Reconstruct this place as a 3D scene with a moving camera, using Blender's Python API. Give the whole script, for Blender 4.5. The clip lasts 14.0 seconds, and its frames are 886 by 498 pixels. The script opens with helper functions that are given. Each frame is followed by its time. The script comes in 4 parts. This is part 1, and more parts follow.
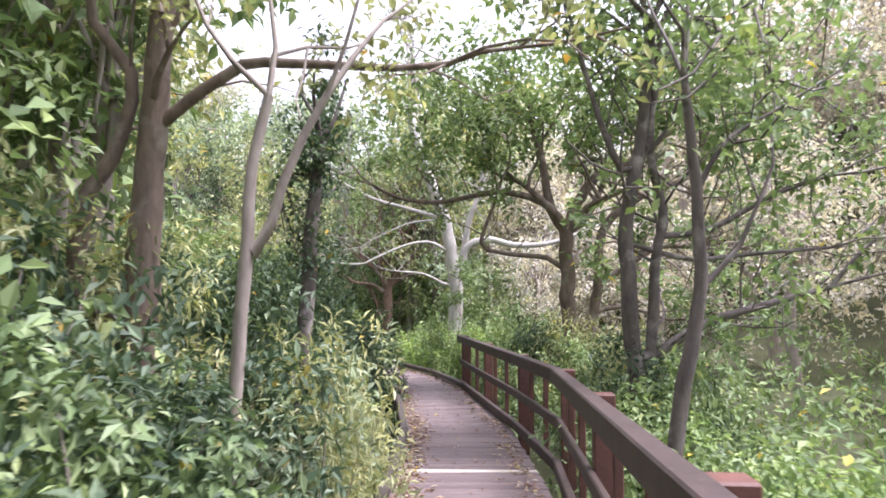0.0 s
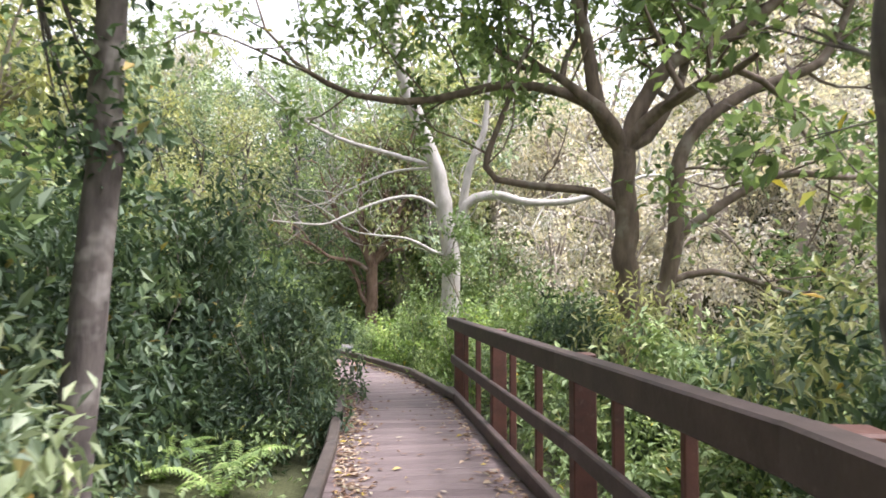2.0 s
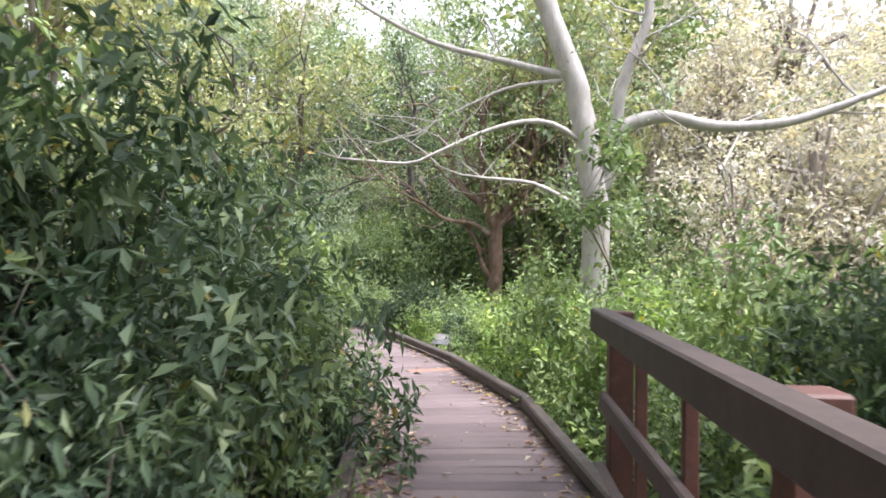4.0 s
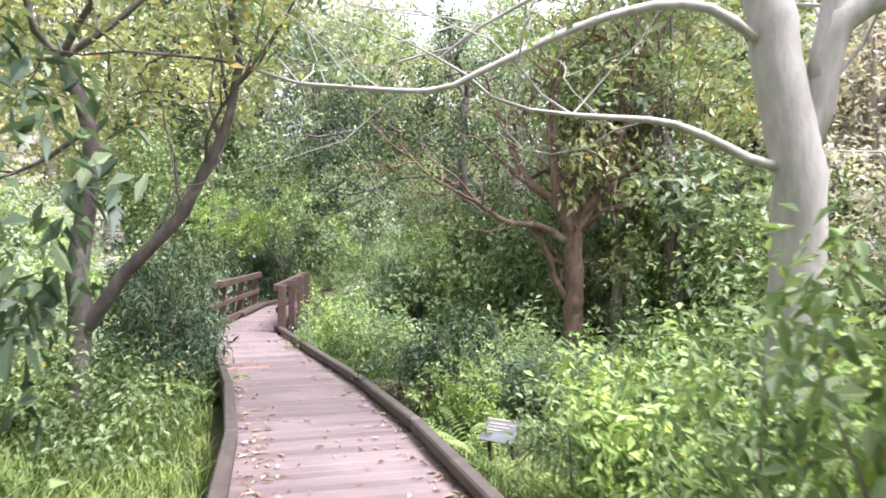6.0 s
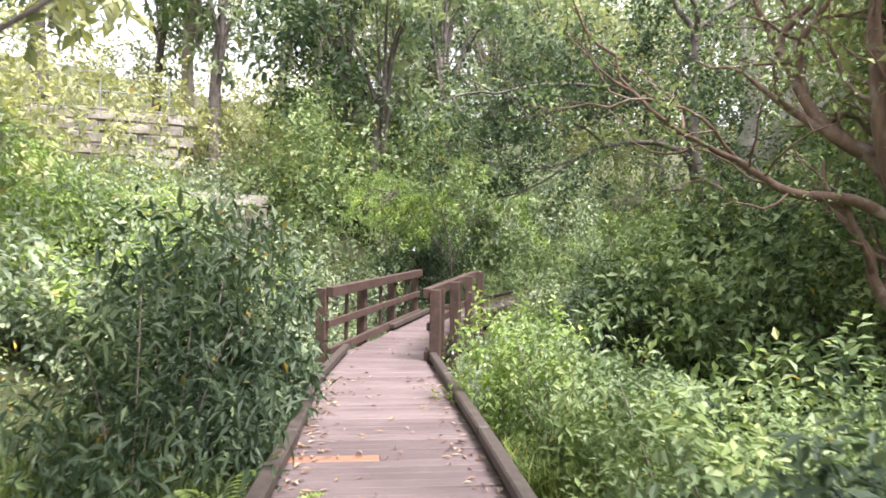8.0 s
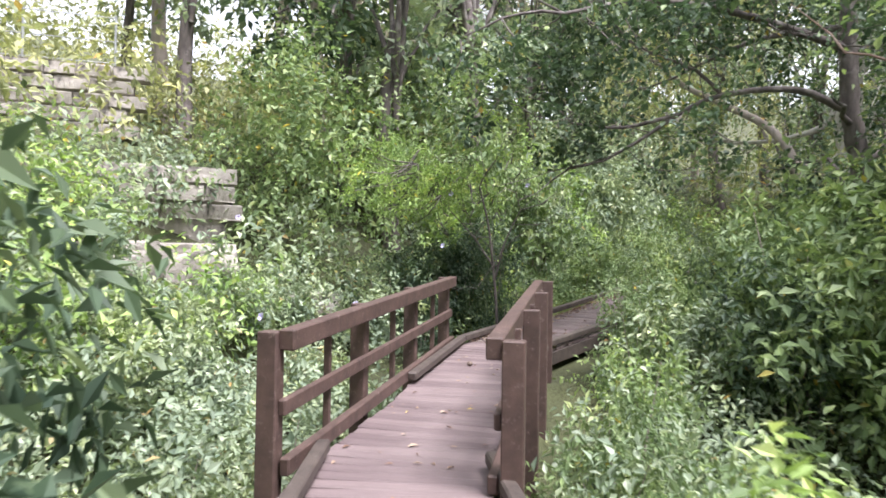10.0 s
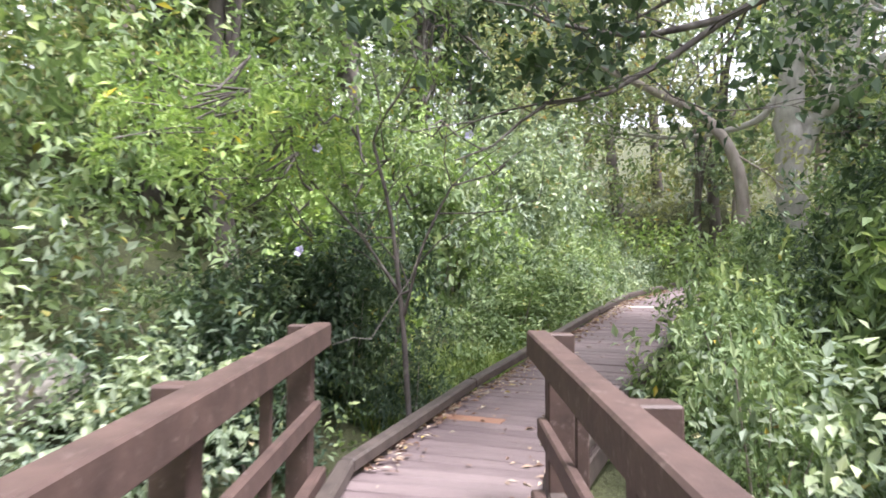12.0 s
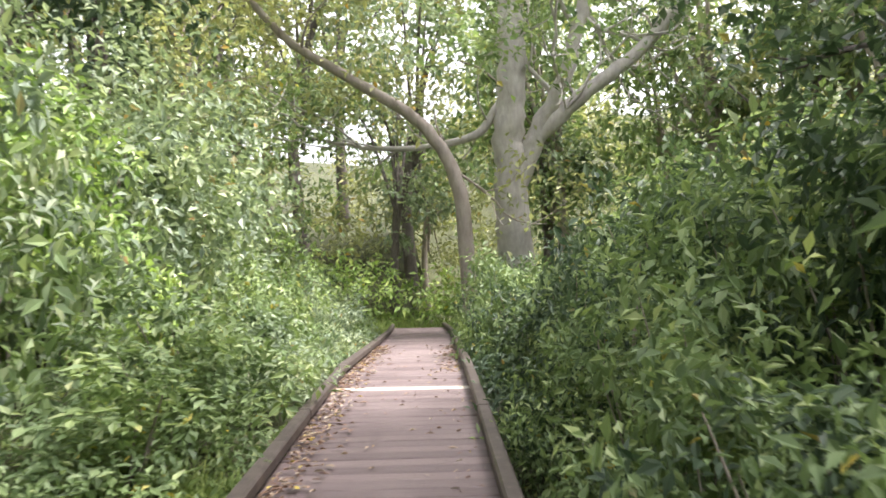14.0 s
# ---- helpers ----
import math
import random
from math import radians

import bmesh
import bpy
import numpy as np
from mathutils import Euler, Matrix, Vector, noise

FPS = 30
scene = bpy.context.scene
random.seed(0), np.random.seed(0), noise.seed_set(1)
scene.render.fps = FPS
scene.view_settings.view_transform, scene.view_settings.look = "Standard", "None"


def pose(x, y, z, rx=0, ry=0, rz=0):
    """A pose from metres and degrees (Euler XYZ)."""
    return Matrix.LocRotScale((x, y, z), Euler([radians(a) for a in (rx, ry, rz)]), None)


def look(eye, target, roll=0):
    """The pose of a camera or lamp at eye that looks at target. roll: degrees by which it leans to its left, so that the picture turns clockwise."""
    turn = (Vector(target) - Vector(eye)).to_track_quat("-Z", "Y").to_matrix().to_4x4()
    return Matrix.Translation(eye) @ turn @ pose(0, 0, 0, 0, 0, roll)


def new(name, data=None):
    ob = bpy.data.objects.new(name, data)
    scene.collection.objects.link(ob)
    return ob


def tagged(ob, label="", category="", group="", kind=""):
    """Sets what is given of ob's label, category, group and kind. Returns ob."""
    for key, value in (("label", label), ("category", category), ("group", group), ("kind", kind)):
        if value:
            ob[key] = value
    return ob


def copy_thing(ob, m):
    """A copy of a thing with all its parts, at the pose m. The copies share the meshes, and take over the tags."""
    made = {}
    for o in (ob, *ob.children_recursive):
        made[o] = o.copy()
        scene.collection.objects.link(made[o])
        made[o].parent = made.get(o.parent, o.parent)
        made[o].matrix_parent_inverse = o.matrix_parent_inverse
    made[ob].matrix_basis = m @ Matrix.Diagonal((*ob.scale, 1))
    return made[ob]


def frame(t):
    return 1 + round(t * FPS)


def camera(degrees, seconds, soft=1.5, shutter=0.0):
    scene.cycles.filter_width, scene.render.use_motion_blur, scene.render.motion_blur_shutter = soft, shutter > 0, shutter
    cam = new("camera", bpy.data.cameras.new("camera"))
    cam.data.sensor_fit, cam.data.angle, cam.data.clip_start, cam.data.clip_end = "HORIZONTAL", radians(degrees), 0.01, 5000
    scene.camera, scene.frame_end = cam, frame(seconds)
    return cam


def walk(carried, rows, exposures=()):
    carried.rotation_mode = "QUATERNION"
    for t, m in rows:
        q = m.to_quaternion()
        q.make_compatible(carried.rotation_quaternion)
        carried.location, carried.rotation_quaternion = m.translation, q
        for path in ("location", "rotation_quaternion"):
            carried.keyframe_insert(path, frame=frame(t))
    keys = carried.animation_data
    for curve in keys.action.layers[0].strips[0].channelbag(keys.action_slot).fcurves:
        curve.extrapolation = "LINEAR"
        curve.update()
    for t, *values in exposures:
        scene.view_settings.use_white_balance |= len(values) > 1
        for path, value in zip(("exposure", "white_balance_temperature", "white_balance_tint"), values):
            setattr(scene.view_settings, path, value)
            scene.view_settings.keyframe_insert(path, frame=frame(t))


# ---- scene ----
cam = camera(66.7, 14.0, soft=1.7, shutter=0.25)
PATH = [
    (0.0, pose(-3.672, -12.99, 1.85, 94.0, 0.0, -17.0)),
    (0.5, pose(-3.172, -11.655, 1.798, 94.2, 0.0, -17.0)),
    (1.0, pose(-2.747, -10.429, 1.728, 94.1, -0.2, -17.2)),
    (1.5, pose(-2.295, -9.088, 1.562, 94.0, -0.3, -17.1)),
    (2.0, pose(-1.884, -8.073, 1.454, 93.1, -0.2, -16.8)),
    (2.5, pose(-1.439, -7.081, 1.497, 91.6, -0.3, -15.7)),
    (3.0, pose(-1.1, -6.0, 1.36, 91.1, -0.6, -12.0)),
    (5.5, pose(0.022, 0.473, 1.323, 90.6, 0.0, -0.1)),
    (6.0, pose(0.0, 1.642, 1.3, 92.0, -0.1, 0.3)),
    (6.5, pose(-0.113, 2.88, 1.278, 93.8, -0.2, 4.8)),
    (7.0, pose(-0.292, 4.117, 1.278, 94.2, -0.5, 11.1)),
    (7.5, pose(-0.517, 5.4, 1.278, 94.3, -0.7, 14.8)),
    (8.0, pose(-0.765, 6.592, 1.3, 91.8, -0.7, 15.9)),
    (10.5, pose(-3.06, 12.398, 1.525, 91.1, -0.9, 16.9)),
    (11.0, pose(-3.533, 13.657, 1.502, 91.5, -0.8, 15.5)),
    (11.5, pose(-3.96, 15.008, 1.48, 91.9, -0.6, 10.0)),
    (12.0, pose(-4.072, 16.402, 1.548, 92.8, -0.2, 5.7)),
    (12.5, pose(-4.14, 17.82, 1.593, 94.2, 0.1, 0.8)),
    (13.0, pose(-4.14, 19.192, 1.66, 95.0, 0.4, -5.5)),
    (13.5, pose(-4.05, 20.543, 1.728, 95.8, 1.1, -16.8)),
    (14.0, pose(-3.69, 21.758, 1.817, 95.9, 1.3, -21.6)),
]
EXPOSURES = [(0.0, 1.16, 5900, 24), (1.0, 1.16, 6200, 19), (3.0, 1.14, 6050, 17), (6.0, 1.5, 5950, 19), (7.5, 1.36, 6250, 18), (8.5, 1.25, 6350, 17), (10.5, 1.15, 5950, 17), (12.5, 1.5, 6000, 19), (14.0, 1.52, 6400, 15)]

walk(cam, PATH, EXPOSURES)

# ---- light ----
world = bpy.data.worlds.new("sky")
scene.world = world
world.use_nodes = True
wn = world.node_tree
sky = wn.nodes.new("ShaderNodeTexSky")
sky.sky_type = "NISHITA"
sky.sun_disc = False
sky.sun_elevation = radians(64)
sky.sun_rotation = radians(115)
sky.air_density = 1.0
sky.dust_density = 6.0
sky.ozone_density = 1.0
cloud = wn.nodes.new("ShaderNodeMixRGB")
cloud.inputs[0].default_value = 0.7
cloud.inputs[2].default_value = (11.0, 11.0, 11.2, 1)
wn.links.new(sky.outputs[0], cloud.inputs[1])
wn.links.new(cloud.outputs[0], wn.nodes["Background"].inputs[0])
wn.nodes["Background"].inputs[1].default_value = 0.105
sun_data = bpy.data.lights.new("sun", "SUN")
sun_data.energy = 4.2
sun_data.angle = radians(22)
sun_data.color = (1.0, 0.96, 0.9)
sun = new("sun", sun_data)
sun.matrix_world = look((17, -8, 38), (0, 0, 0))


# ---- materials ----
def base_mat(name, rough=0.7):
    m = bpy.data.materials.new(name)
    m.use_nodes = True
    b = m.node_tree.nodes["Principled BSDF"]
    b.inputs["Roughness"].default_value = rough
    return m, m.node_tree, b


def ramp(nt, fac, stops):
    r = nt.nodes.new("ShaderNodeValToRGB")
    els = r.color_ramp.elements
    while len(els) < len(stops):
        els.new(0.5)
    for e, (p, c) in zip(els, stops):
        e.position = p
        e.color = (*c, 1)
    nt.links.new(fac, r.inputs[0])
    return r.outputs[0]


def noise_tex(nt, scale, detail=4.0, coords="Object", stretch=None, rough=0.6):
    tc = nt.nodes.new("ShaderNodeTexCoord")
    n = nt.nodes.new("ShaderNodeTexNoise")
    n.inputs["Scale"].default_value = scale
    n.inputs["Detail"].default_value = detail
    n.inputs["Roughness"].default_value = rough
    src = tc.outputs[coords]
    if stretch:
        mp = nt.nodes.new("ShaderNodeMapping")
        mp.inputs["Scale"].default_value = stretch
        nt.links.new(src, mp.inputs[0])
        src = mp.outputs[0]
    nt.links.new(src, n.inputs["Vector"])
    return n.outputs["Fac"]


def mix(nt, fac, a, b, mode="MIX"):
    m = nt.nodes.new("ShaderNodeMixRGB")
    m.blend_type = mode
    for sock, v in zip(m.inputs, (fac, a, b)):
        if isinstance(v, (int, float)):
            sock.default_value = v
        elif isinstance(v, tuple):
            sock.default_value = (*v, 1)
        else:
            nt.links.new(v, sock)
    return m.outputs[0]


def bump(nt, b, height, strength=0.4, dist=0.02):
    n = nt.nodes.new("ShaderNodeBump")
    n.inputs["Strength"].default_value = strength
    n.inputs["Distance"].default_value = dist
    nt.links.new(height, n.inputs["Height"])
    nt.links.new(n.outputs[0], b.inputs["Normal"])


def leaf_material(name, dark, mid, light, odd, gloss=0.5):
    """Leaf tone varies a little from leaf to leaf and more from clump to clump."""
    m, nt, b = base_mat(name, gloss)
    b.inputs["Specular IOR Level"].default_value = 0.35
    g = nt.nodes.new("ShaderNodeNewGeometry")
    col = ramp(nt, g.outputs["Random Per Island"], [(0.0, dark), (0.3, mid), (0.75, mid), (0.99, light), (0.994, odd)])
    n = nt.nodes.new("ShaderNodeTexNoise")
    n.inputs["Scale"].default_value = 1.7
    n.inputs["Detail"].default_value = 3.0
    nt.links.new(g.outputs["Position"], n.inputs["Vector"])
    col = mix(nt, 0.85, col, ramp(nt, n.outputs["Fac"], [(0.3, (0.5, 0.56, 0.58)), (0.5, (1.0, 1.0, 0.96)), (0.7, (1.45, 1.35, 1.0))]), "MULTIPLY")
    nt.links.new(col, b.inputs["Base Color"])
    t = nt.nodes.new("ShaderNodeBsdfTranslucent")
    nt.links.new(mix(nt, 1.0, col, (1.15, 1.22, 0.8), "MULTIPLY"), t.inputs[0])
    s = nt.nodes.new("ShaderNodeMixShader")
    s.inputs[0].default_value = 0.3
    nt.links.new(b.outputs[0], s.inputs[1])
    nt.links.new(t.outputs[0], s.inputs[2])
    nt.links.new(s.outputs[0], nt.nodes["Material Output"].inputs[0])
    return m


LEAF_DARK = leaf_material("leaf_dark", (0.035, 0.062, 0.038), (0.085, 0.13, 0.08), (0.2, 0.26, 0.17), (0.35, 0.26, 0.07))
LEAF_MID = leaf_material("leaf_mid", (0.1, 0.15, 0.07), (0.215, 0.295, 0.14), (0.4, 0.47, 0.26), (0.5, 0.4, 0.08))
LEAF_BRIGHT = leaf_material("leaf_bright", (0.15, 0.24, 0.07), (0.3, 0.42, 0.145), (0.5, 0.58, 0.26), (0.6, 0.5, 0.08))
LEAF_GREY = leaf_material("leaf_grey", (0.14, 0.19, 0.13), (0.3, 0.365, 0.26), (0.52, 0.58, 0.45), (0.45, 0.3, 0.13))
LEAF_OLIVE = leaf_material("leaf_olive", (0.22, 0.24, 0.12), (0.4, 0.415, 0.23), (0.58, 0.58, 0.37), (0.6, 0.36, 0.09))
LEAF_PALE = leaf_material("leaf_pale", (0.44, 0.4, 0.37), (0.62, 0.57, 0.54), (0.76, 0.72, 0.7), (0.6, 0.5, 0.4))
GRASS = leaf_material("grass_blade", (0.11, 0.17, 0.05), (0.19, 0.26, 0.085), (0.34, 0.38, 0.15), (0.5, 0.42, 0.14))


def bark_material(name, dark, light, spot):
    m, nt, b = base_mat(name, 0.85)
    grain = noise_tex(nt, 9, 6, stretch=(1, 1, 0.35))
    col = ramp(nt, grain, [(0.3, dark), (0.7, light)])
    col = mix(nt, ramp(nt, noise_tex(nt, 3.2, 3), [(0.55, (0, 0, 0)), (0.68, (0.8, 0.8, 0.8))]), col, spot)
    nt.links.new(col, b.inputs["Base Color"])
    bump(nt, b, noise_tex(nt, 30, 6, stretch=(1, 1, 0.25)), 0.6, 0.015)
    return m


BARK_BROWN = bark_material("bark_brown", (0.1, 0.075, 0.06), (0.25, 0.19, 0.155), (0.3, 0.27, 0.23))
BARK_DARK = bark_material("bark_dark", (0.07, 0.058, 0.056), (0.19, 0.16, 0.15), (0.34, 0.31, 0.29))
BARK_PALE = bark_material("bark_pale", (0.36, 0.33, 0.31), (0.55, 0.52, 0.5), (0.42, 0.4, 0.37))
BARK_GREY = bark_material("bark_grey", (0.24, 0.2, 0.18), (0.4, 0.35, 0.31), (0.3, 0.27, 0.23))
BARK_RED = bark_material("bark_red", (0.1, 0.06, 0.045), (0.23, 0.15, 0.115), (0.3, 0.25, 0.21))


def plank_material(name, a, b_, c):
    m, nt, b = base_mat(name, 0.62)
    info = nt.nodes.new("ShaderNodeObjectInfo")
    col = ramp(nt, info.outputs["Random"], [(0.0, a), (0.5, b_), (1.0, c)])
    grain = noise_tex(nt, 14, 6, stretch=(0.12, 3.0, 1), rough=0.7)
    col = mix(nt, 0.75, col, ramp(nt, grain, [(0.32, (0.55, 0.52, 0.5)), (0.62, (1.1, 1.08, 1.06))]), "MULTIPLY")
    geo = nt.nodes.new("ShaderNodeNewGeometry")
    n = nt.nodes.new("ShaderNodeTexNoise")
    n.inputs["Scale"].default_value = 1.1
    n.inputs["Detail"].default_value = 5
    nt.links.new(geo.outputs["Position"], n.inputs["Vector"])
    col = mix(nt, ramp(nt, n.outputs["Fac"], [(0.48, (0, 0, 0)), (0.68, (0.45, 0.45, 0.45))]), col, (0.27, 0.215, 0.21))
    wave = nt.nodes.new("ShaderNodeTexWave")
    wave.bands_direction = "Y"
    wave.inputs["Scale"].default_value = 12.0
    wave.inputs["Distortion"].default_value = 0.6
    tc = nt.nodes.new("ShaderNodeTexCoord")
    nt.links.new(tc.outputs["Object"], wave.inputs["Vector"])
    col = mix(nt, 0.6, col, ramp(nt, wave.outputs["Fac"], [(0.05, (0.5, 0.47, 0.47)), (0.35, (1.0, 1.0, 1.0))]), "MULTIPLY")
    nt.links.new(col, b.inputs["Base Color"])
    bump(nt, b, mix(nt, 0.5, noise_tex(nt, 22, 6, stretch=(0.1, 4.0, 1)), wave.outputs["Fac"]), 0.6, 0.008)
    return m


PLANK = plank_material("deck_timber", (0.145, 0.108, 0.112), (0.18, 0.138, 0.141), (0.225, 0.175, 0.176))
PLANK_NEW = plank_material("orange_timber", (0.36, 0.19, 0.12), (0.4, 0.21, 0.135), (0.34, 0.18, 0.115))


def timber_material(name, dark, light, worn):
    m, nt, b = base_mat(name, 0.6)
    col = ramp(nt, noise_tex(nt, 7, 6, stretch=(1, 1, 1)), [(0.3, dark), (0.7, light)])
    col = mix(nt, ramp(nt, noise_tex(nt, 18, 5, rough=0.75), [(0.58, (0, 0, 0)), (0.72, (0.7, 0.7, 0.7))]), col, worn)
    nt.links.new(col, b.inputs["Base Color"])
    bump(nt, b, noise_tex(nt, 40, 6), 0.35, 0.006)
    return m


RAIL_DARK = timber_material("stained_timber", (0.04, 0.027, 0.025), (0.075, 0.05, 0.046), (0.13, 0.1, 0.09))
RAIL_RED = timber_material("red_stained_timber", (0.075, 0.036, 0.03), (0.15, 0.062, 0.048), (0.18, 0.12, 0.1))
RAIL_WORN = timber_material("worn_stained_timber", (0.055, 0.034, 0.029), (0.11, 0.068, 0.057), (0.25, 0.19, 0.17))
KERB = timber_material("kerb_timber", (0.045, 0.035, 0.031), (0.095, 0.074, 0.064), (0.19, 0.16, 0.14))

SOIL, nt, b = base_mat("leafy_soil", 0.95)
c1 = ramp(nt, noise_tex(nt, 0.9, 6), [(0.35, (0.05, 0.06, 0.028)), (0.6, (0.1, 0.115, 0.05))])
c2 = ramp(nt, noise_tex(nt, 35, 5), [(0.4, (0.5, 0.45, 0.4)), (0.65, (1.15, 1.1, 1.0))])
nt.links.new(mix(nt, 0.8, c1, c2, "MULTIPLY"), b.inputs["Base Color"])
bump(nt, b, noise_tex(nt, 28, 6), 0.9, 0.05)

STONE, nt, b = base_mat("sandstone", 0.9)
c1 = ramp(nt, noise_tex(nt, 2.2, 7), [(0.34, (0.06, 0.055, 0.052)), (0.45, (0.3, 0.27, 0.245)), (0.75, (0.5, 0.46, 0.42))])
nt.links.new(c1, b.inputs["Base Color"])
bump(nt, b, noise_tex(nt, 8, 8), 0.8, 0.06)

DEAD, nt, b = base_mat("fallen_leaf", 0.8)
g = nt.nodes.new("ShaderNodeNewGeometry")
nt.links.new(ramp(nt, g.outputs["Random Per Island"], [(0.0, (0.15, 0.085, 0.055)), (0.4, (0.3, 0.19, 0.13)), (0.75, (0.42, 0.33, 0.24)), (0.93, (0.5, 0.45, 0.36)), (0.97, (0.55, 0.42, 0.07))]), b.inputs["Base Color"])
STRAW, nt, b = base_mat("dry_straw", 0.9)
nt.links.new(ramp(nt, noise_tex(nt, 20), [(0.3, (0.2, 0.14, 0.09)), (0.7, (0.42, 0.33, 0.23))]), b.inputs["Base Color"])
METAL, nt, b = base_mat("galvanised_metal", 0.45)
b.inputs["Metallic"].default_value = 0.9
nt.links.new(ramp(nt, noise_tex(nt, 12), [(0.3, (0.35, 0.36, 0.37)), (0.7, (0.55, 0.56, 0.57))]), b.inputs["Base Color"])
PETAL, nt, b = base_mat("violet_petal", 0.6)
nt.links.new(ramp(nt, noise_tex(nt, 30), [(0.3, (0.42, 0.36, 0.7)), (0.7, (0.75, 0.7, 0.9))]), b.inputs["Base Color"])
STRIP, nt, b = base_mat("pale_strip", 0.5)
nt.links.new(ramp(nt, noise_tex(nt, 25), [(0.3, (0.5, 0.44, 0.38)), (0.7, (0.68, 0.62, 0.56))]), b.inputs["Base Color"])


# ---- building helpers ----
def part(name, bm, material, parent, label=""):
    me = bpy.data.meshes.new(name)
    bm.to_mesh(me)
    bm.free()
    me.materials.append(material)
    ob = new(name, me)
    ob.parent = parent
    if label:
        ob["label"] = label
    return ob


def mesh_part(name, verts, faces, material, parent=None, label="", smooth=False):
    me = bpy.data.meshes.new(name)
    verts = np.asarray(verts, np.float32)
    faces = np.asarray(faces, np.int32)
    k = faces.shape[1]
    me.vertices.add(len(verts))
    me.vertices.foreach_set("co", verts.ravel())
    me.loops.add(faces.size)
    me.loops.foreach_set("vertex_index", faces.ravel())
    me.polygons.add(len(faces))
    me.polygons.foreach_set("loop_start", np.arange(0, faces.size, k, dtype=np.int32))
    me.polygons.foreach_set("loop_total", np.full(len(faces), k, np.int32))
    me.polygons.foreach_set("use_smooth", np.full(len(faces), smooth))
    me.update(calc_edges=True)
    me.materials.append(material)
    ob = new(name, me)
    ob.parent = parent
    if label:
        ob["label"] = label
    return ob


def beam(bm, a, b_, w, h, bevel=0.006, up=(0, 0, 1)):
    """A bevelled timber from a to b_, w wide, h high."""
    a, b_ = Vector(a), Vector(b_)
    d = b_ - a
    z = Vector(up)
    x = d.normalized()
    y = z.cross(x)
    if y.length < 1e-4:
        y = Vector((0, 1, 0))
    y.normalize()
    z = x.cross(y)
    m = Matrix((x, y, z)).transposed().to_4x4()
    m.translation = (a + b_) / 2
    res = bmesh.ops.create_cube(bm, size=1, matrix=m @ Matrix.Diagonal((d.length, w, h, 1)))
    if bevel:
        edges = list({e for v in res["verts"] for e in v.link_edges})
        bmesh.ops.bevel(bm, geom=edges, offset=bevel, segments=1, affect="EDGES")


def tube(pts, radii, sides=8, wob=0.0, rng=None):
    """Verts and quads of a tapered tube along pts."""
    pts = [Vector(p) for p in pts]
    vs, fs = [], []
    for i, p in enumerate(pts):
        d = (pts[min(i + 1, len(pts) - 1)] - pts[max(i - 1, 0)]).normalized()
        u = d.cross(Vector((0.31, 0.95, 0.05))).normalized()
        v = d.cross(u)
        for k in range(sides):
            a = 2 * math.pi * k / sides
            r = radii[i] * (1 + (rng.uniform(-wob, wob) if rng else 0))
            vs.append(tuple(p + (u * math.cos(a) + v * math.sin(a)) * r))
        if i:
            for k in range(sides):
                o = (i - 1) * sides
                fs.append((o + k, o + (k + 1) % sides, o + sides + (k + 1) % sides, o + sides + k))
    return vs, fs


def smooth_line(pts, step):
    """A Catmull-Rom line through pts, with points about a step apart."""
    P = [Vector(p) for p in pts]
    P = [P[0] * 2 - P[1]] + P + [P[-1] * 2 - P[-2]]
    out = []
    for i in range(1, len(P) - 2):
        a, b_, c, d = P[i - 1:i + 3]
        n = max(1, int((c - b_).length / step))
        for k in range(n):
            t = k / n
            out.append(0.5 * ((2 * b_) + (c - a) * t + (2 * a - 5 * b_ + 4 * c - d) * t * t + (3 * b_ - a - 3 * c + d) * t ** 3))
    out.append(P[-2])
    return out


class Wood:
    """Collects tubes into one mesh."""

    def __init__(self):
        self.v, self.f = [], []

    def add(self, pts, r0, r1, sides=8, rng=None, wob=0.06):
        n = len(pts)
        radii = [r0 + (r1 - r0) * i / max(1, n - 1) for i in range(n)]
        vs, fs = tube(pts, radii, sides, wob, rng)
        o = len(self.v)
        self.v += vs
        self.f += [tuple(o + q for q in f) for f in fs]

    def build(self, name, material, parent, label=""):
        return mesh_part(name, self.v, self.f, material, parent, label, True)


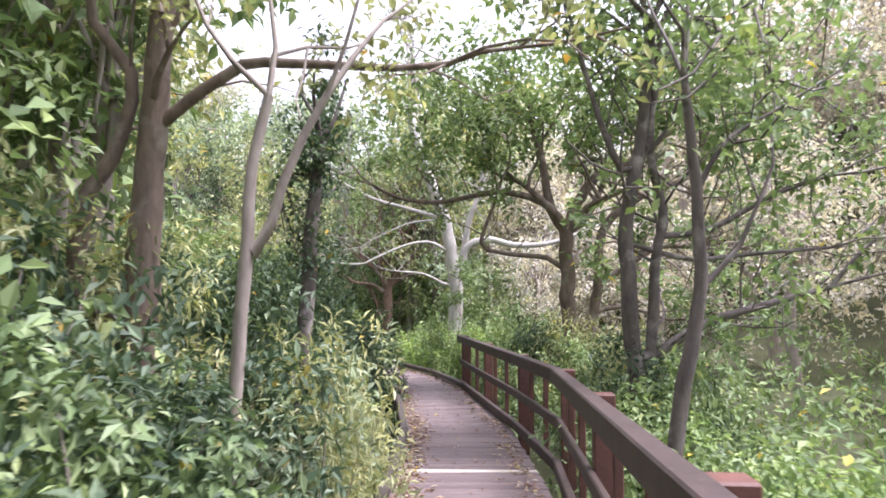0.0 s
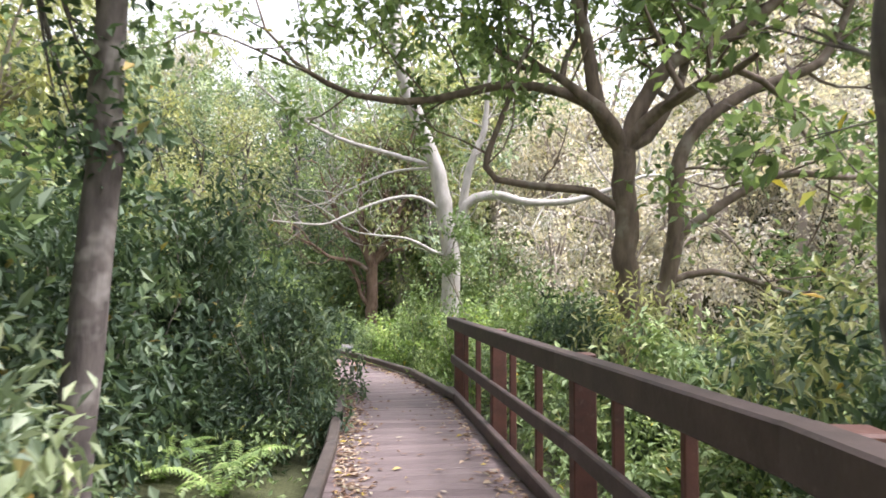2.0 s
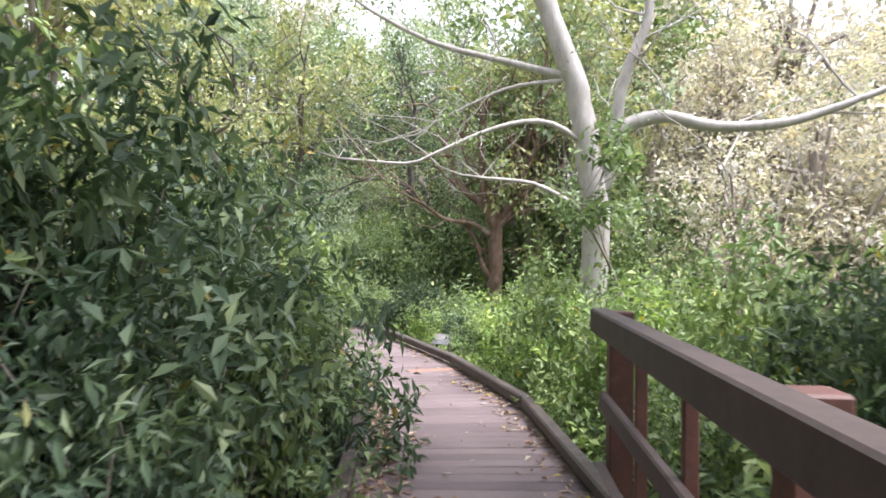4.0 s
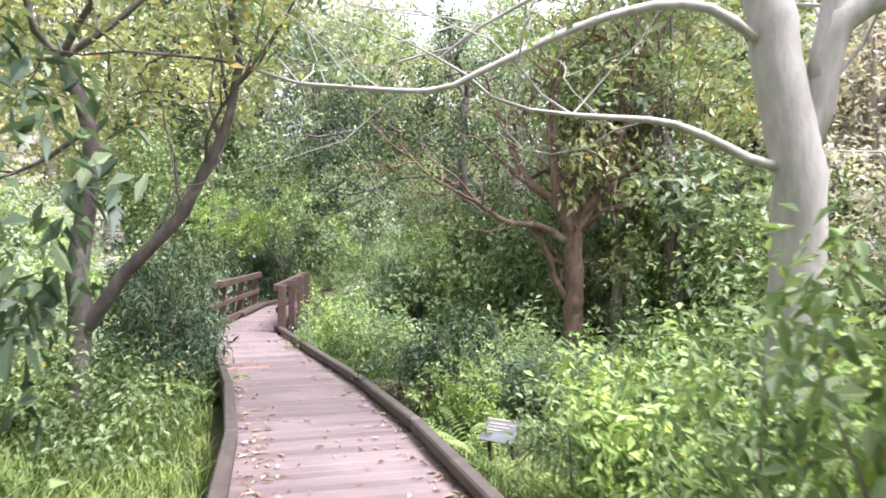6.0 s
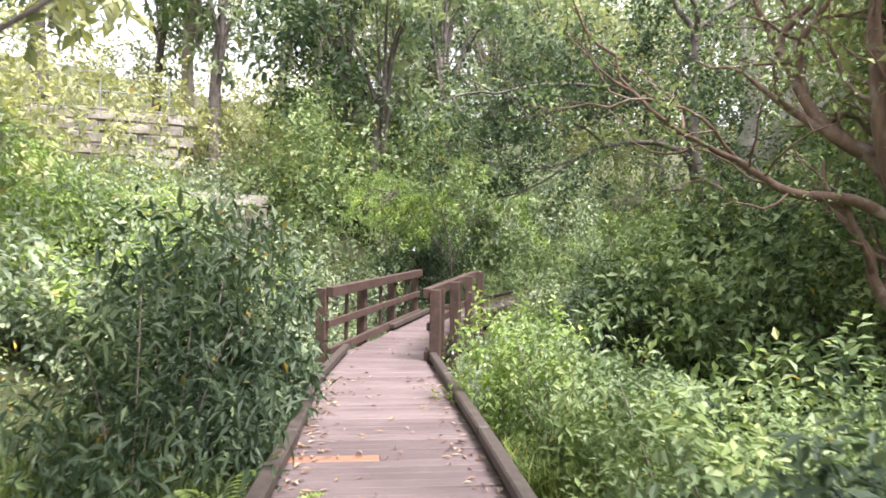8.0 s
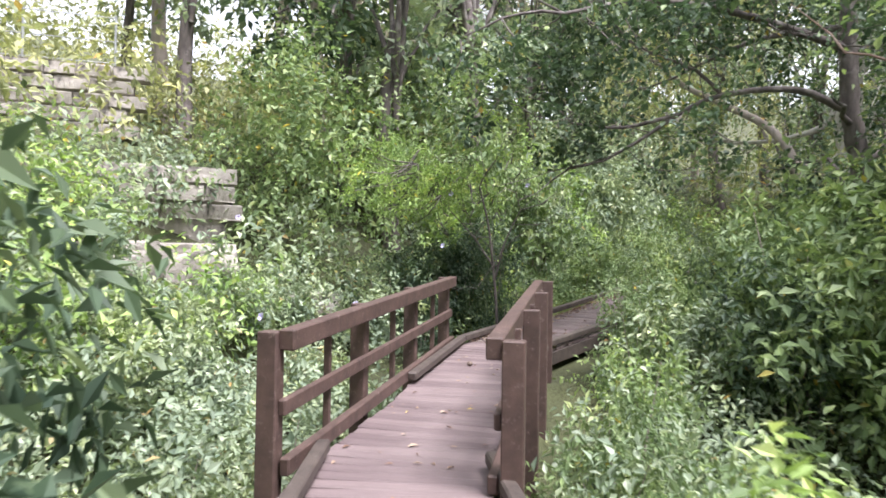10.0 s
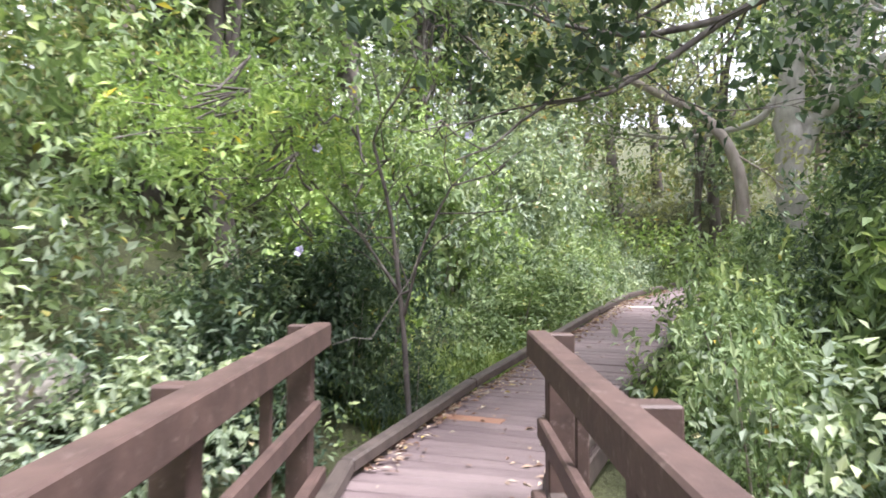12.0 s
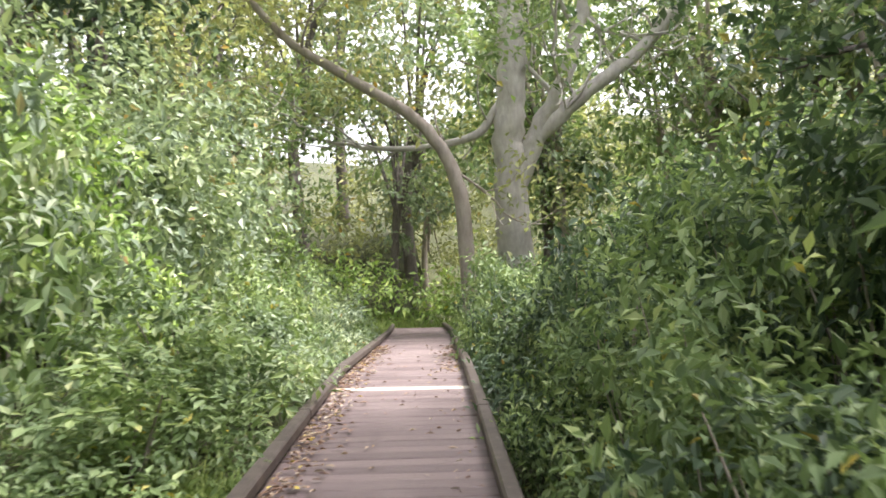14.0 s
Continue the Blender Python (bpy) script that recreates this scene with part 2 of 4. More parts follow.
def leaf_mesh(name, centres, normals, size, aspect, material, parent, seed, droop=0.3, label="", spread=0.12, per=9):
    """Sprays of folded leaf blades: `per` of them set round a short shoot at each centre, faces turned to the light."""
    rg = np.random.default_rng(seed)
    n = len(centres)
    u = np.asarray(normals) * 0.8 + rg.normal(0, 0.45, (n, 3)) + np.array([0, 0, 0.25 - droop * 0.3])
    u /= np.linalg.norm(u, axis=1, keepdims=True) + 1e-9
    a1 = np.cross(u, rg.normal(0, 1, (n, 3)))
    a1 /= np.linalg.norm(a1, axis=1, keepdims=True) + 1e-9
    a2 = np.cross(u, a1)
    tt = np.tile(np.linspace(-0.6, 1.0, per), n)[:, None]
    ang = (np.tile(np.arange(per) * 2.4, n) + rg.normal(0, 0.35, n * per))[:, None]
    U, A1, A2 = (np.repeat(q, per, 0) for q in (u, a1, a2))
    rad = A1 * np.cos(ang) + A2 * np.sin(ang)
    c = np.repeat(centres, per, 0) + U * tt * spread * 1.5 + rad * size * 0.12 + rg.normal(0, spread * 0.3, (n * per, 3))
    d = rad * 0.9 + U * (0.35 + 0.4 * tt) + rg.normal(0, 0.22, (n * per, 3))
    d[:, 2] -= droop * 0.8
    d /= np.linalg.norm(d, axis=1, keepdims=True) + 1e-9
    up = U * 0.55 + rg.normal(0, 0.28, (n * per, 3)) + np.array([0, 0, 0.9])
    s = np.cross(d, up)
    s /= np.linalg.norm(s, axis=1, keepdims=True) + 1e-9
    nn = np.cross(s, d)
    L = size * rg.uniform(0.6, 1.2, (n * per, 1))
    W = L * aspect
    v = np.stack([c, c + d * L * 0.45 + s * W * 0.5 + nn * W * 0.16, c + d * L - nn * L * 0.12, c + d * L * 0.45 - s * W * 0.5 + nn * W * 0.16], 1)
    i = np.arange(n * per) * 4
    f = np.concatenate([np.stack([i, i + 1, i + 2], 1), np.stack([i, i + 2, i + 3], 1)])
    return mesh_part(name, v.reshape(-1, 3), f, material, parent, label)


def shell(blobs, n, seed, inner=0.55):
    """Points and outward ways in the outer part of some ellipsoids."""
    rg = np.random.default_rng(seed)
    w = np.array([b_[3] * b_[4] + b_[4] * b_[5] + b_[3] * b_[5] for b_ in blobs])
    pick = rg.choice(len(blobs), n, p=w / w.sum())
    B = np.array(blobs)[pick]
    d = rg.normal(0, 1, (n, 3))
    d /= np.linalg.norm(d, axis=1, keepdims=True)
    r = rg.uniform(inner, 1.05, (n, 1)) ** 0.6
    lump = 1 + 0.16 * np.sin(d[:, :1] * 5 + pick[:, None]) * np.cos(d[:, 1:2] * 6 + d[:, 2:] * 4)
    return B[:, :3] + d * r * B[:, 3:] * lump, d


# ---- plan ----
CENTRE = [(-6.8, -22.5), (-5.15, -17.6), (-3.55, -13), (-1.66, -7.15), (-0.7, -3.9), (-0.34, -1.9), (0.05, 0.4), (0.03, 2.6), (-0.4, 5.0), (-1.05, 7.3), (-1.98, 10.0), (-2.42, 11.1), (-3.4, 13.5), (-4.1, 15.2), (-4.27, 17.5), (-4.5, 20.0), (-3.85, 22.4), (-2.6, 25.5), (-1.6, 28.2), (1.4, 36), (2.6, 39.5)]
HEIGHTS = [(-40, 0.95), (-13, 0.38), (-10, 0.25), (-6, 0.05), (-3, 0.0), (12, 0.0), (16, 0.1), (19, 0.25), (21.5, 0.42), (23.3, 0.55), (25, 0.8), (29, 1.2), (40, 1.6), (60, 1.8)]
HY, HZ = np.array(HEIGHTS).T


def deck_z(y):
    return float(np.interp(y, HY, HZ))


line = [Vector((p.x, p.y, deck_z(p.y))) for p in smooth_line([(x, y, 0) for x, y in CENTRE], 0.05)]
LN = np.array([(p.x, p.y) for p in line])
TG = np.gradient(LN, axis=0)
TG /= np.linalg.norm(TG, axis=1, keepdims=True)


def side_of(x, y):
    """Distance from the walk's middle (left is positive) and the y of the nearest place on it."""
    d = LN - np.array((x, y))
    k = int(np.argmin((d ** 2).sum(1)))
    q = np.array((x, y)) - LN[k]
    s = math.copysign(math.hypot(*q), TG[k][0] * q[1] - TG[k][1] * q[0])
    return s, LN[k][1]


def ease(a, b_, v):
    t = min(1, max(0, (v - a) / (b_ - a)))
    return t * t * (3 - 2 * t)


def ground_z(x, y):
    s, yc = side_of(x, y)
    a = abs(s)
    z = deck_z(yc) - 0.32
    gully = ease(12, 15, yc) * (1 - ease(18.8, 20.6, yc))
    z -= 0.75 * gully * ease(0.3, 1.6, a) * (1 if s < 0 else 1 - ease(2, 4, a))
    if s > 0:
        z += 0.3 * max(0, a - 3.2) * (1 - ease(9, 16, a) * 0.6) * ease(11, 15, yc)
        z += 0.16 * max(0, a - 1.2) * (1 - ease(8, 40, a) * 0.3) + 0.12 * max(0, a - 5) * ease(5, 9, a)
    else:
        z -= 0.8 * ease(1.0, 4.5, a) * (1 - ease(18, 26, yc)) - 0.6 * ease(12, 40, a) * min(40, max(0, a - 12))
    z = z + 0.12 * noise.noise(Vector((x * 0.5, y * 0.5, 3))) * ease(0.9, 2, a)
    return min(z, 20)


# ground: one sheet, finer near the walk
def ground_axis(lo, hi):
    near = np.arange(lo, hi, 0.6)
    far = np.cumsum(1.0 * 1.22 ** np.arange(28))
    return np.concatenate([lo - far[::-1], near, hi + far])


GX, GY = ground_axis(-14, 14), ground_axis(-24, 42)
gv = [(x, y, ground_z(x, y)) for y in GY for x in GX]
nx = len(GX)
gf = [(j * nx + i, j * nx + i + 1, (j + 1) * nx + i + 1, (j + 1) * nx + i) for j in range(len(GY) - 1) for i in range(nx - 1)]
tagged(mesh_part("ground", gv, gf, SOIL, None, "", True), "dark leafy soil with patches of low green", "ground", kind="structure")


# ---- railings ----
def railing(pts, every, post_w, bal, mats, label, height=0.98, start_post=True, outward=1, ups=1):
    """A timber railing: top rail, mid rail, bottom rail, posts and thinner uprights."""
    root = new("railing")
    base = Vector((*pts[0], deck_z(pts[0][1])))
    tagged(root, label, "railing", "railings of the boardwalk")
    P = [Vector((x, y, deck_z(y))) for x, y in pts]
    for i in range(len(P) - 1):
        a, c = P[i], P[i + 1]
        flat = Vector((c.x - a.x, c.y - a.y, 0)).normalized()
        nrm = Vector((flat.y, -flat.x, 0)) * outward
        for name, z, w, h, off in (("top_rail", height - 0.07, 0.11, 0.14, 0), ("mid_rail", height * 0.47, 0.05, 0.11, 0.025), ("bottom_rail", 0.07, 0.07, 0.12, 0.0)):
            bm = bmesh.new()
            lift = Vector((0, 0, z)) + nrm * off
            beam(bm, a + lift - flat * 0.02, c + lift + flat * 0.02, w, h, 0.01)
            part(name, bm, mats[0], root)
        n = max(1, round((c - a).length / every))
        for k in range(n + (1 if i == len(P) - 2 else 0)):
            q = a.lerp(c, k / n)
            back = 0.057 + post_w * 0.45
            if k or start_post or i:
                bm = bmesh.new()
                beam(bm, q + Vector((0, 0, -0.7)) + nrm * back, q + Vector((0, 0, height - 0.015)) + nrm * back, post_w, post_w * 0.9, 0.008, up=flat)
                part("post", bm, mats[1], root)
            for u in range(ups if k < n else 0):
                r = a.lerp(c, (k + (u + 1) / (ups + 1)) / n)
                bm = bmesh.new()
                beam(bm, r + Vector((0, 0, 0.02)) + nrm * 0.072, r + Vector((0, 0, height - 0.06)) + nrm * 0.072, bal, bal * 0.75, 0.006, up=flat)
                part("upright", bm, mats[2], root)
    return root


railing([(0.8, 0.45), (0.0, -4.35), (-0.57, -6.74), (-2.42, -11.3), (-4.0, -15.4)], 2.3, 0.14, 0.055, (RAIL_DARK, RAIL_RED, RAIL_RED), "dark brown stained timber railing along the boardwalk edge", 1.04, outward=-1, ups=2)
railing([(-4.82, 15.15), (-5.18, 20.3)], 1.73, 0.14, 0.055, (RAIL_WORN, RAIL_WORN, RAIL_WORN), "worn brown timber railing on the small footbridge", 0.97, outward=-1)
railing([(-3.45, 15.25), (-3.93, 20.05)], 1.6, 0.14, 0.055, (RAIL_WORN, RAIL_WORN, RAIL_WORN), "worn brown timber railing overgrown with vine", 0.97, outward=1)


# ---- shrubs ----
def shrub_kind(seed, material, label, n=300, leaf=0.15, aspect=0.42, per=8, tall=1.0, spread=0.09, droop=0.35):
    """A leafy shrub about 1 m in radius and 2 m high, with stems."""
    rng = random.Random(seed)
    root = new("shrub")
    tagged(root, label, "shrub")
    blobs = []
    for k in range(10):
        a, r = rng.uniform(0, 6.3), rng.uniform(0.1, 0.62)
        q = rng.uniform(0.25, 0.44)
        blobs.append((math.cos(a) * r, math.sin(a) * r, rng.uniform(0.45, 1.55) * tall, q, q, q * rng.uniform(0.6, 0.85)))
    for k in range(7):
        a = rng.uniform(0, 6.3)
        blobs.append((math.cos(a) * 0.75, math.sin(a) * 0.75, rng.uniform(0.1, 0.7), 0.32, 0.32, 0.3))
    c, d = shell(blobs, int(n * 0.68), seed, 0.6)
    for k in range(9):
        w = Wood()
        a = rng.uniform(0, 6.3)
        e = blobs[k]
        w.add(smooth_line([(math.cos(a) * 0.08, math.sin(a) * 0.08, -0.35), (e[0] * 0.4, e[1] * 0.4, e[2] * 0.5), (e[0], e[1], e[2] + 0.2)], 0.3), 0.022, 0.005, 4)
        if k < 4:
            w.build("stem", BARK_GREY, root)
    # loose shoots beyond the outline
    top = np.array([(e[0] * rng.uniform(0.8, 1.5), e[1] * rng.uniform(0.8, 1.5), e[2] + e[5] * rng.uniform(0.8, 1.5)) for e in blobs for k in range(3)])
    c, d = np.concatenate([c, top]), np.concatenate([d, np.tile([0, 0, 0.6], (len(top), 1))])
    leaf_mesh("foliage", c, d, leaf, aspect, material, root, seed, droop, spread=spread, per=per)
    return root


KINDS = {
    "dark": shrub_kind(11, LEAF_DARK, "dense dark green shrub beside the boardwalk", 345, 0.125),
    "dark2": shrub_kind(12, LEAF_DARK, "dense dark green shrub with long narrow leaves", 320, 0.15, 0.28),
    "mid": shrub_kind(13, LEAF_MID, "leafy mid-green shrub beside the boardwalk", 340, 0.125, 0.46),
    "mid2": shrub_kind(14, LEAF_MID, "bushy mid-green shrub with broad leaves", 380, 0.092, 0.45),
    "bright": shrub_kind(15, LEAF_BRIGHT, "bright yellow-green shrub with fresh leaves", 305, 0.122, 0.5),
    "grey": shrub_kind(16, LEAF_GREY, "grey-green shrub with small dusty leaves", 345, 0.118, 0.45),
    "vine": shrub_kind(17, LEAF_GREY, "tangle of pale green broad-leaved vine", 330, 0.1, 0.62, 9, 0.7, 0.1, 0.1),
    "olive": shrub_kind(18, LEAF_OLIVE, "olive-yellow shrub with thin leaves", 340, 0.125, 0.3),
}
USED = set()


def put_shrub(kind, x, y, r, h, rng, sink=0.1):
    m = pose(x, y, ground_z(x, y) - sink, rng.uniform(-6, 6), rng.uniform(-6, 6), rng.uniform(0, 360))
    root = KINDS[kind]
    if kind in USED:
        ob = copy_thing(root, m)
    else:
        USED.add(kind)
        ob = root
        ob.matrix_basis = m
    k = rng.uniform(0.92, 1.08)
    r = max(r, h * 0.36)
    ob.scale = (r * k, r / k, h / 2)
    return ob


def clear_of_walk(x, y, gap):
    return abs(side_of(x, y)[0]) > gap


def belt(seed, side, y0, y1, off0, off1, step, kinds, r0, r1, h0, h1):
    """Shrubs along one side of the walk, from y0 to y1."""
    rng = random.Random(seed)
    s = y0
    while s < y1:
        k = int(np.argmin(np.abs(LN[:, 1] - s)))
        t = TG[k]
        r = rng.uniform(r0, r1)
        off = rng.uniform(off0, off1) + r * 0.8
        x, y = LN[k][0] - side * t[1] * off, LN[k][1] + side * t[0] * off
        if clear_of_walk(x, y, 0.45 + r * 0.72) and all(math.hypot(x - cx, y - cy) > cr + r * 0.8 for cx, cy, cr in CLEARINGS):
            put_shrub(rng.choice(kinds), x, y, r, rng.uniform(h0, h1), rng)
        s += step * rng.uniform(0.7, 1.3)


LEFT, RIGHT = 1, -1
# open spots: fern, grass, boulders
CLEARINGS = [(0.4, 6.9, 0.15), (-2.0, -2.3, 0.35), (-1.95, -3.1, 0.45), (-1.95, -4.1, 0.45), (-2.6, 5.5, 0.5), (-2.9, 6.6, 0.4), (-4.9, 23.7, 0.45), (-4.3, 25.0, 0.4), (-9.4, 19.8, 0.8)]
belt(1, LEFT, -16, -8.5, 0.8, 1.2, 0.70, ["grey", "mid", "mid", "olive", "dark"], 0.6, 0.9, 1.35, 2.0)
belt(2, LEFT, -9, -5, 0.62, 0.85, 0.72, ["grey", "olive", "mid", "grey"], 0.57, 0.86, 1.40, 2.10)
belt(23, LEFT, -5, 3.5, 0.62, 0.85, 0.72, ["dark", "mid", "dark", "dark2"], 0.57, 0.86, 1.40, 2.10)
belt(3, LEFT, -16, 4, 1.9, 2.9, 0.80, ["mid", "olive", "dark", "dark"], 0.80, 1.26, 2.00, 3.00)
belt(4, LEFT, 3.5, 9.5, 1.5, 2.0, 0.87, ["dark", "dark", "mid"], 0.46, 0.69, 0.70, 1.10)
belt(5, LEFT, 10.6, 13.2, 0.85, 1.0, 0.72, ["dark", "dark", "dark2"], 0.57, 0.86, 1.50, 2.20)
belt(6, LEFT, 14, 20.5, 0.95, 3.8, 0.29, ["vine", "vine", "grey"], 0.57, 0.92, 1.20, 1.70)
# dark leaf kinds only: part of the understory shade here is put into leaf colour
belt(7, LEFT, 20.8, 24, 1.5, 1.9, 0.4, ["dark", "dark2", "dark"], 0.69, 0.92, 1.60, 2.40)
belt(8, LEFT, 24.8, 36, 0.85, 1.1, 0.72, ["vine", "grey", "mid"], 0.63, 0.92, 1.10, 1.80)
belt(9, LEFT, 24, 36, 2.2, 3.4, 0.80, ["mid", "bright", "vine", "grey"], 1.03, 1.49, 2.60, 3.80)
belt(10, RIGHT, -16, 0.5, 1.3, 2.3, 0.58, ["bright", "mid", "grey"], 0.57, 0.80, 1.00, 1.40)
belt(11, RIGHT, -6, 2.5, 1.4, 2.2, 0.58, ["dark", "mid", "olive"], 0.69, 1.03, 1.90, 2.60)
belt(12, RIGHT, 1.5, 6.5, 0.85, 1.3, 0.58, ["bright", "mid", "mid2"], 0.57, 0.86, 0.95, 2.05)
belt(13, RIGHT, 6.5, 14.2, 0.85, 1.2, 0.58, ["mid", "bright", "dark", "mid2"], 0.5, 0.8, 0.9, 1.7)
belt(14, RIGHT, 2, 15, 2.2, 3.4, 0.58, ["mid", "dark", "mid2"], 0.70, 1.0, 1.2, 1.7)
belt(15, RIGHT, 14.5, 18.6, 0.75, 1.8, 0.43, ["vine", "mid2", "vine", "bright"], 0.52, 0.75, 1.30, 1.75)
belt(16, RIGHT, 22.2, 27, 0.85, 1.0, 0.51, ["mid2", "mid", "dark", "mid2"], 0.66, 0.9, 1.40, 2.0)
belt(17, RIGHT, 27, 38, 0.85, 1.0, 0.65, ["mid", "dark", "mid"], 0.69, 0.92, 1.50, 2.20)
belt(18, RIGHT, 20, 36, 1.9, 3.0, 0.72, ["mid", "mid2", "dark", "mid"], 1.03, 1.38, 2.40, 3.20)



def thicket(seed, label, material, spots, leaf, n_per, per=8, spread=0.2):
    """Undergrowth too far off to tell apart: one mesh of leaves on many low mounds."""
    blobs = []
    for x, y, r, h in spots:
        z = ground_z(x, y)
        blobs.append((x, y, z + h * 0.45, r, r, h * 0.55))
        blobs.append((x + r * 0.5, y - r * 0.3, z + h * 0.75, r * 0.55, r * 0.55, h * 0.4))
    c, d = shell(blobs, len(spots) * n_per, seed, 0.75)
    ok = c[:, 2] > -2
    ob = leaf_mesh("undergrowth", c[ok], d[ok], leaf, 0.5, material, None, seed, 0.3, spread=spread, per=per)
    return tagged(ob, label, "undergrowth", kind="stuff")


def strew(seed, side, y0, y1, off0, off1, n, r0, r1, h0, h1, gap=1.2):
    rg = random.Random(seed)
    out = []
    while len(out) < n:
        k = int(np.argmin(np.abs(LN[:, 1] - rg.uniform(y0, y1))))
        off = rg.uniform(off0, off1)
        x, y = LN[k][0] - side * TG[k][1] * off, LN[k][1] + side * TG[k][0] * off
        r = rg.uniform(r0, r1)
        if clear_of_walk(x, y, gap + r):
            out.append((x, y, r, rg.uniform(h0, h1)))
    return out


thicket(101, "pale green vines and weeds over the slope", LEAF_GREY, strew(1, LEFT, 13.5, 22, 4.2, 9, 60, 0.5, 1.0, 0.7, 1.3), 0.17, 26)
thicket(102, "olive-green scrub on the hillside", LEAF_OLIVE, strew(2, LEFT, 12, 30, 7.5, 16, 60, 1.0, 1.7, 1.6, 3.2), 0.24, 40)
thicket(103, "mid-green scrub behind the shrubs", LEAF_MID, strew(3, LEFT, -18, 13, 3.8, 9, 75, 0.9, 1.5, 1.8, 3.6), 0.21, 28)
thicket(104, "low green scrub falling away to the valley", LEAF_MID, strew(4, RIGHT, -16, 20, 4.2, 11, 90, 0.9, 1.4, 1.0, 2.0), 0.2, 30)
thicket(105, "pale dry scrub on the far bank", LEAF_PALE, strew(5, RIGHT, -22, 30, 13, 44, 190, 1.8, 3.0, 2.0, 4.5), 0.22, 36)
thicket(106, "green scrub rising on the hill", LEAF_OLIVE, strew(6, LEFT, -22, 40, 14, 34, 150, 1.8, 3.0, 2.5, 5.0), 0.32, 24)
thicket(107, "bright green scrub round the end of the walk", LEAF_BRIGHT, [(rg_x, 41 + (rg_x % 3), 1.3, 1.8) for rg_x in range(-12, 14)], 0.22, 50)
thicket(108, "dense green bushes on the rise past the bridge", LEAF_MID, strew(8, LEFT, 21, 30, 4.0, 8, 26, 1.1, 1.6, 2.6, 4.4), 0.17, 70)
thicket(109, "green bushes past the bridge", LEAF_MID, strew(9, RIGHT, 19, 38, 3.6, 9, 40, 1.1, 1.6, 2.0, 3.2), 0.2, 50)
COVER = strew(11, LEFT, -16, 36, 1.1, 5, 230, 0.35, 0.7, 0.25, 0.5, 0.72) + strew(12, RIGHT, -16, 36, 1.1, 5, 210, 0.35, 0.7, 0.25, 0.5, 0.72)
thicket(110, "low creeping ground cover under the shrubs", LEAF_MID, COVER, 0.075, 28, 8, 0.1)
thicket(113, "vines and weeds filling the gully under the footbridge", LEAF_GREY, strew(14, LEFT, 13.5, 20.5, 1.0, 4, 46, 0.3, 0.6, 0.7, 1.2, 0.75) + strew(15, RIGHT, 13.5, 22.5, 1.0, 4, 60, 0.3, 0.6, 0.7, 1.3, 0.75), 0.11, 34, 8, 0.11)
thicket(114, "yellow-green weeds among the vines on the slope", LEAF_BRIGHT, strew(16, LEFT, 13.5, 20, 3.5, 9, 40, 0.5, 0.9, 0.8, 1.4), 0.13, 40)
thicket(111, "tall green scrub under the trees past the bridge", LEAF_MID, strew(13, RIGHT, 23, 39, 4.5, 16, 60, 1.4, 2.2, 2.6, 4.5), 0.24, 50)
thicket(112, "tall green scrub closing the view ahead", LEAF_MID, [(-18 + 1.6 * i, 40.6 + 1.2 * (i % 3), 1.5, 4.5 + (i % 4) * 0.8) for i in range(12)] + [(6.5 + 1.6 * i, 40.0 + 1.2 * (i % 3), 1.4, 4.5 + (i % 4) * 0.8) for i in range(8)], 0.22, 90)
thicket(115, "olive woods rising behind the gum trees", LEAF_OLIVE, [(-20 + 2.4 * i, 52 + 3 * (i % 3), 2.8, 14.0 + (i % 4) * 1.8) for i in range(22)], 0.42, 80)
thicket(116, "olive woods on the bank past the bridge", LEAF_OLIVE, [(15 + 2.5 * (i % 3), 22 + 1.4 * i, 2.2, 6.0 + (i % 4)) for i in range(18)], 0.34, 70)
thicket(117, "mid-green bushes below the red-barked tree", LEAF_MID, [(5.2 + 1.1 * (i % 3), 13.5 + 0.75 * i, 1.3, 3.4 + (i % 4) * 0.6) for i in range(14)], 0.17, 80)
thicket(120, "weedy bank at the foot of the two-stemmed tree", LEAF_MID, [(-3.2, 6.8, 0.5, 0.9), (-2.7, 7.0, 0.4, 0.8), (-3.7, 6.5, 0.5, 0.9), (-2.7, 7.7, 0.4, 0.8), (-3.4, 6.0, 0.5, 0.7), (-4.2, 6.9, 0.6, 1.0)], 0.07, 90, 8, 0.09)
thicket(121, "leafy weeds behind the railing", LEAF_MID, strew(21, RIGHT, -13, 1.5, 1.2, 3.2, 60, 0.35, 0.6, 0.7, 1.2, 0.8), 0.1, 40, 8, 0.1)
thicket(122, "olive scrub on the rise behind the end of the walk", LEAF_OLIVE, [(-4 + 1.7 * i, 45.5 + 1.5 * (i % 3), 1.5, 3.4 + (i % 3) * 0.8) for i in range(9)], 0.26, 70)
thicket(119, "dark tall bushes beyond the footbridge", LEAF_DARK, strew(19, RIGHT, 24, 31, 3.4, 6.5, 16, 1.1, 1.5, 2.8, 4.0), 0.16, 80)
thicket(118, "vine-covered bushes beside the far end of the walk", LEAF_GREY, strew(18, LEFT, 29, 38, 2.6, 6, 22, 1.0, 1.5, 2.6, 4.2), 0.17, 80)

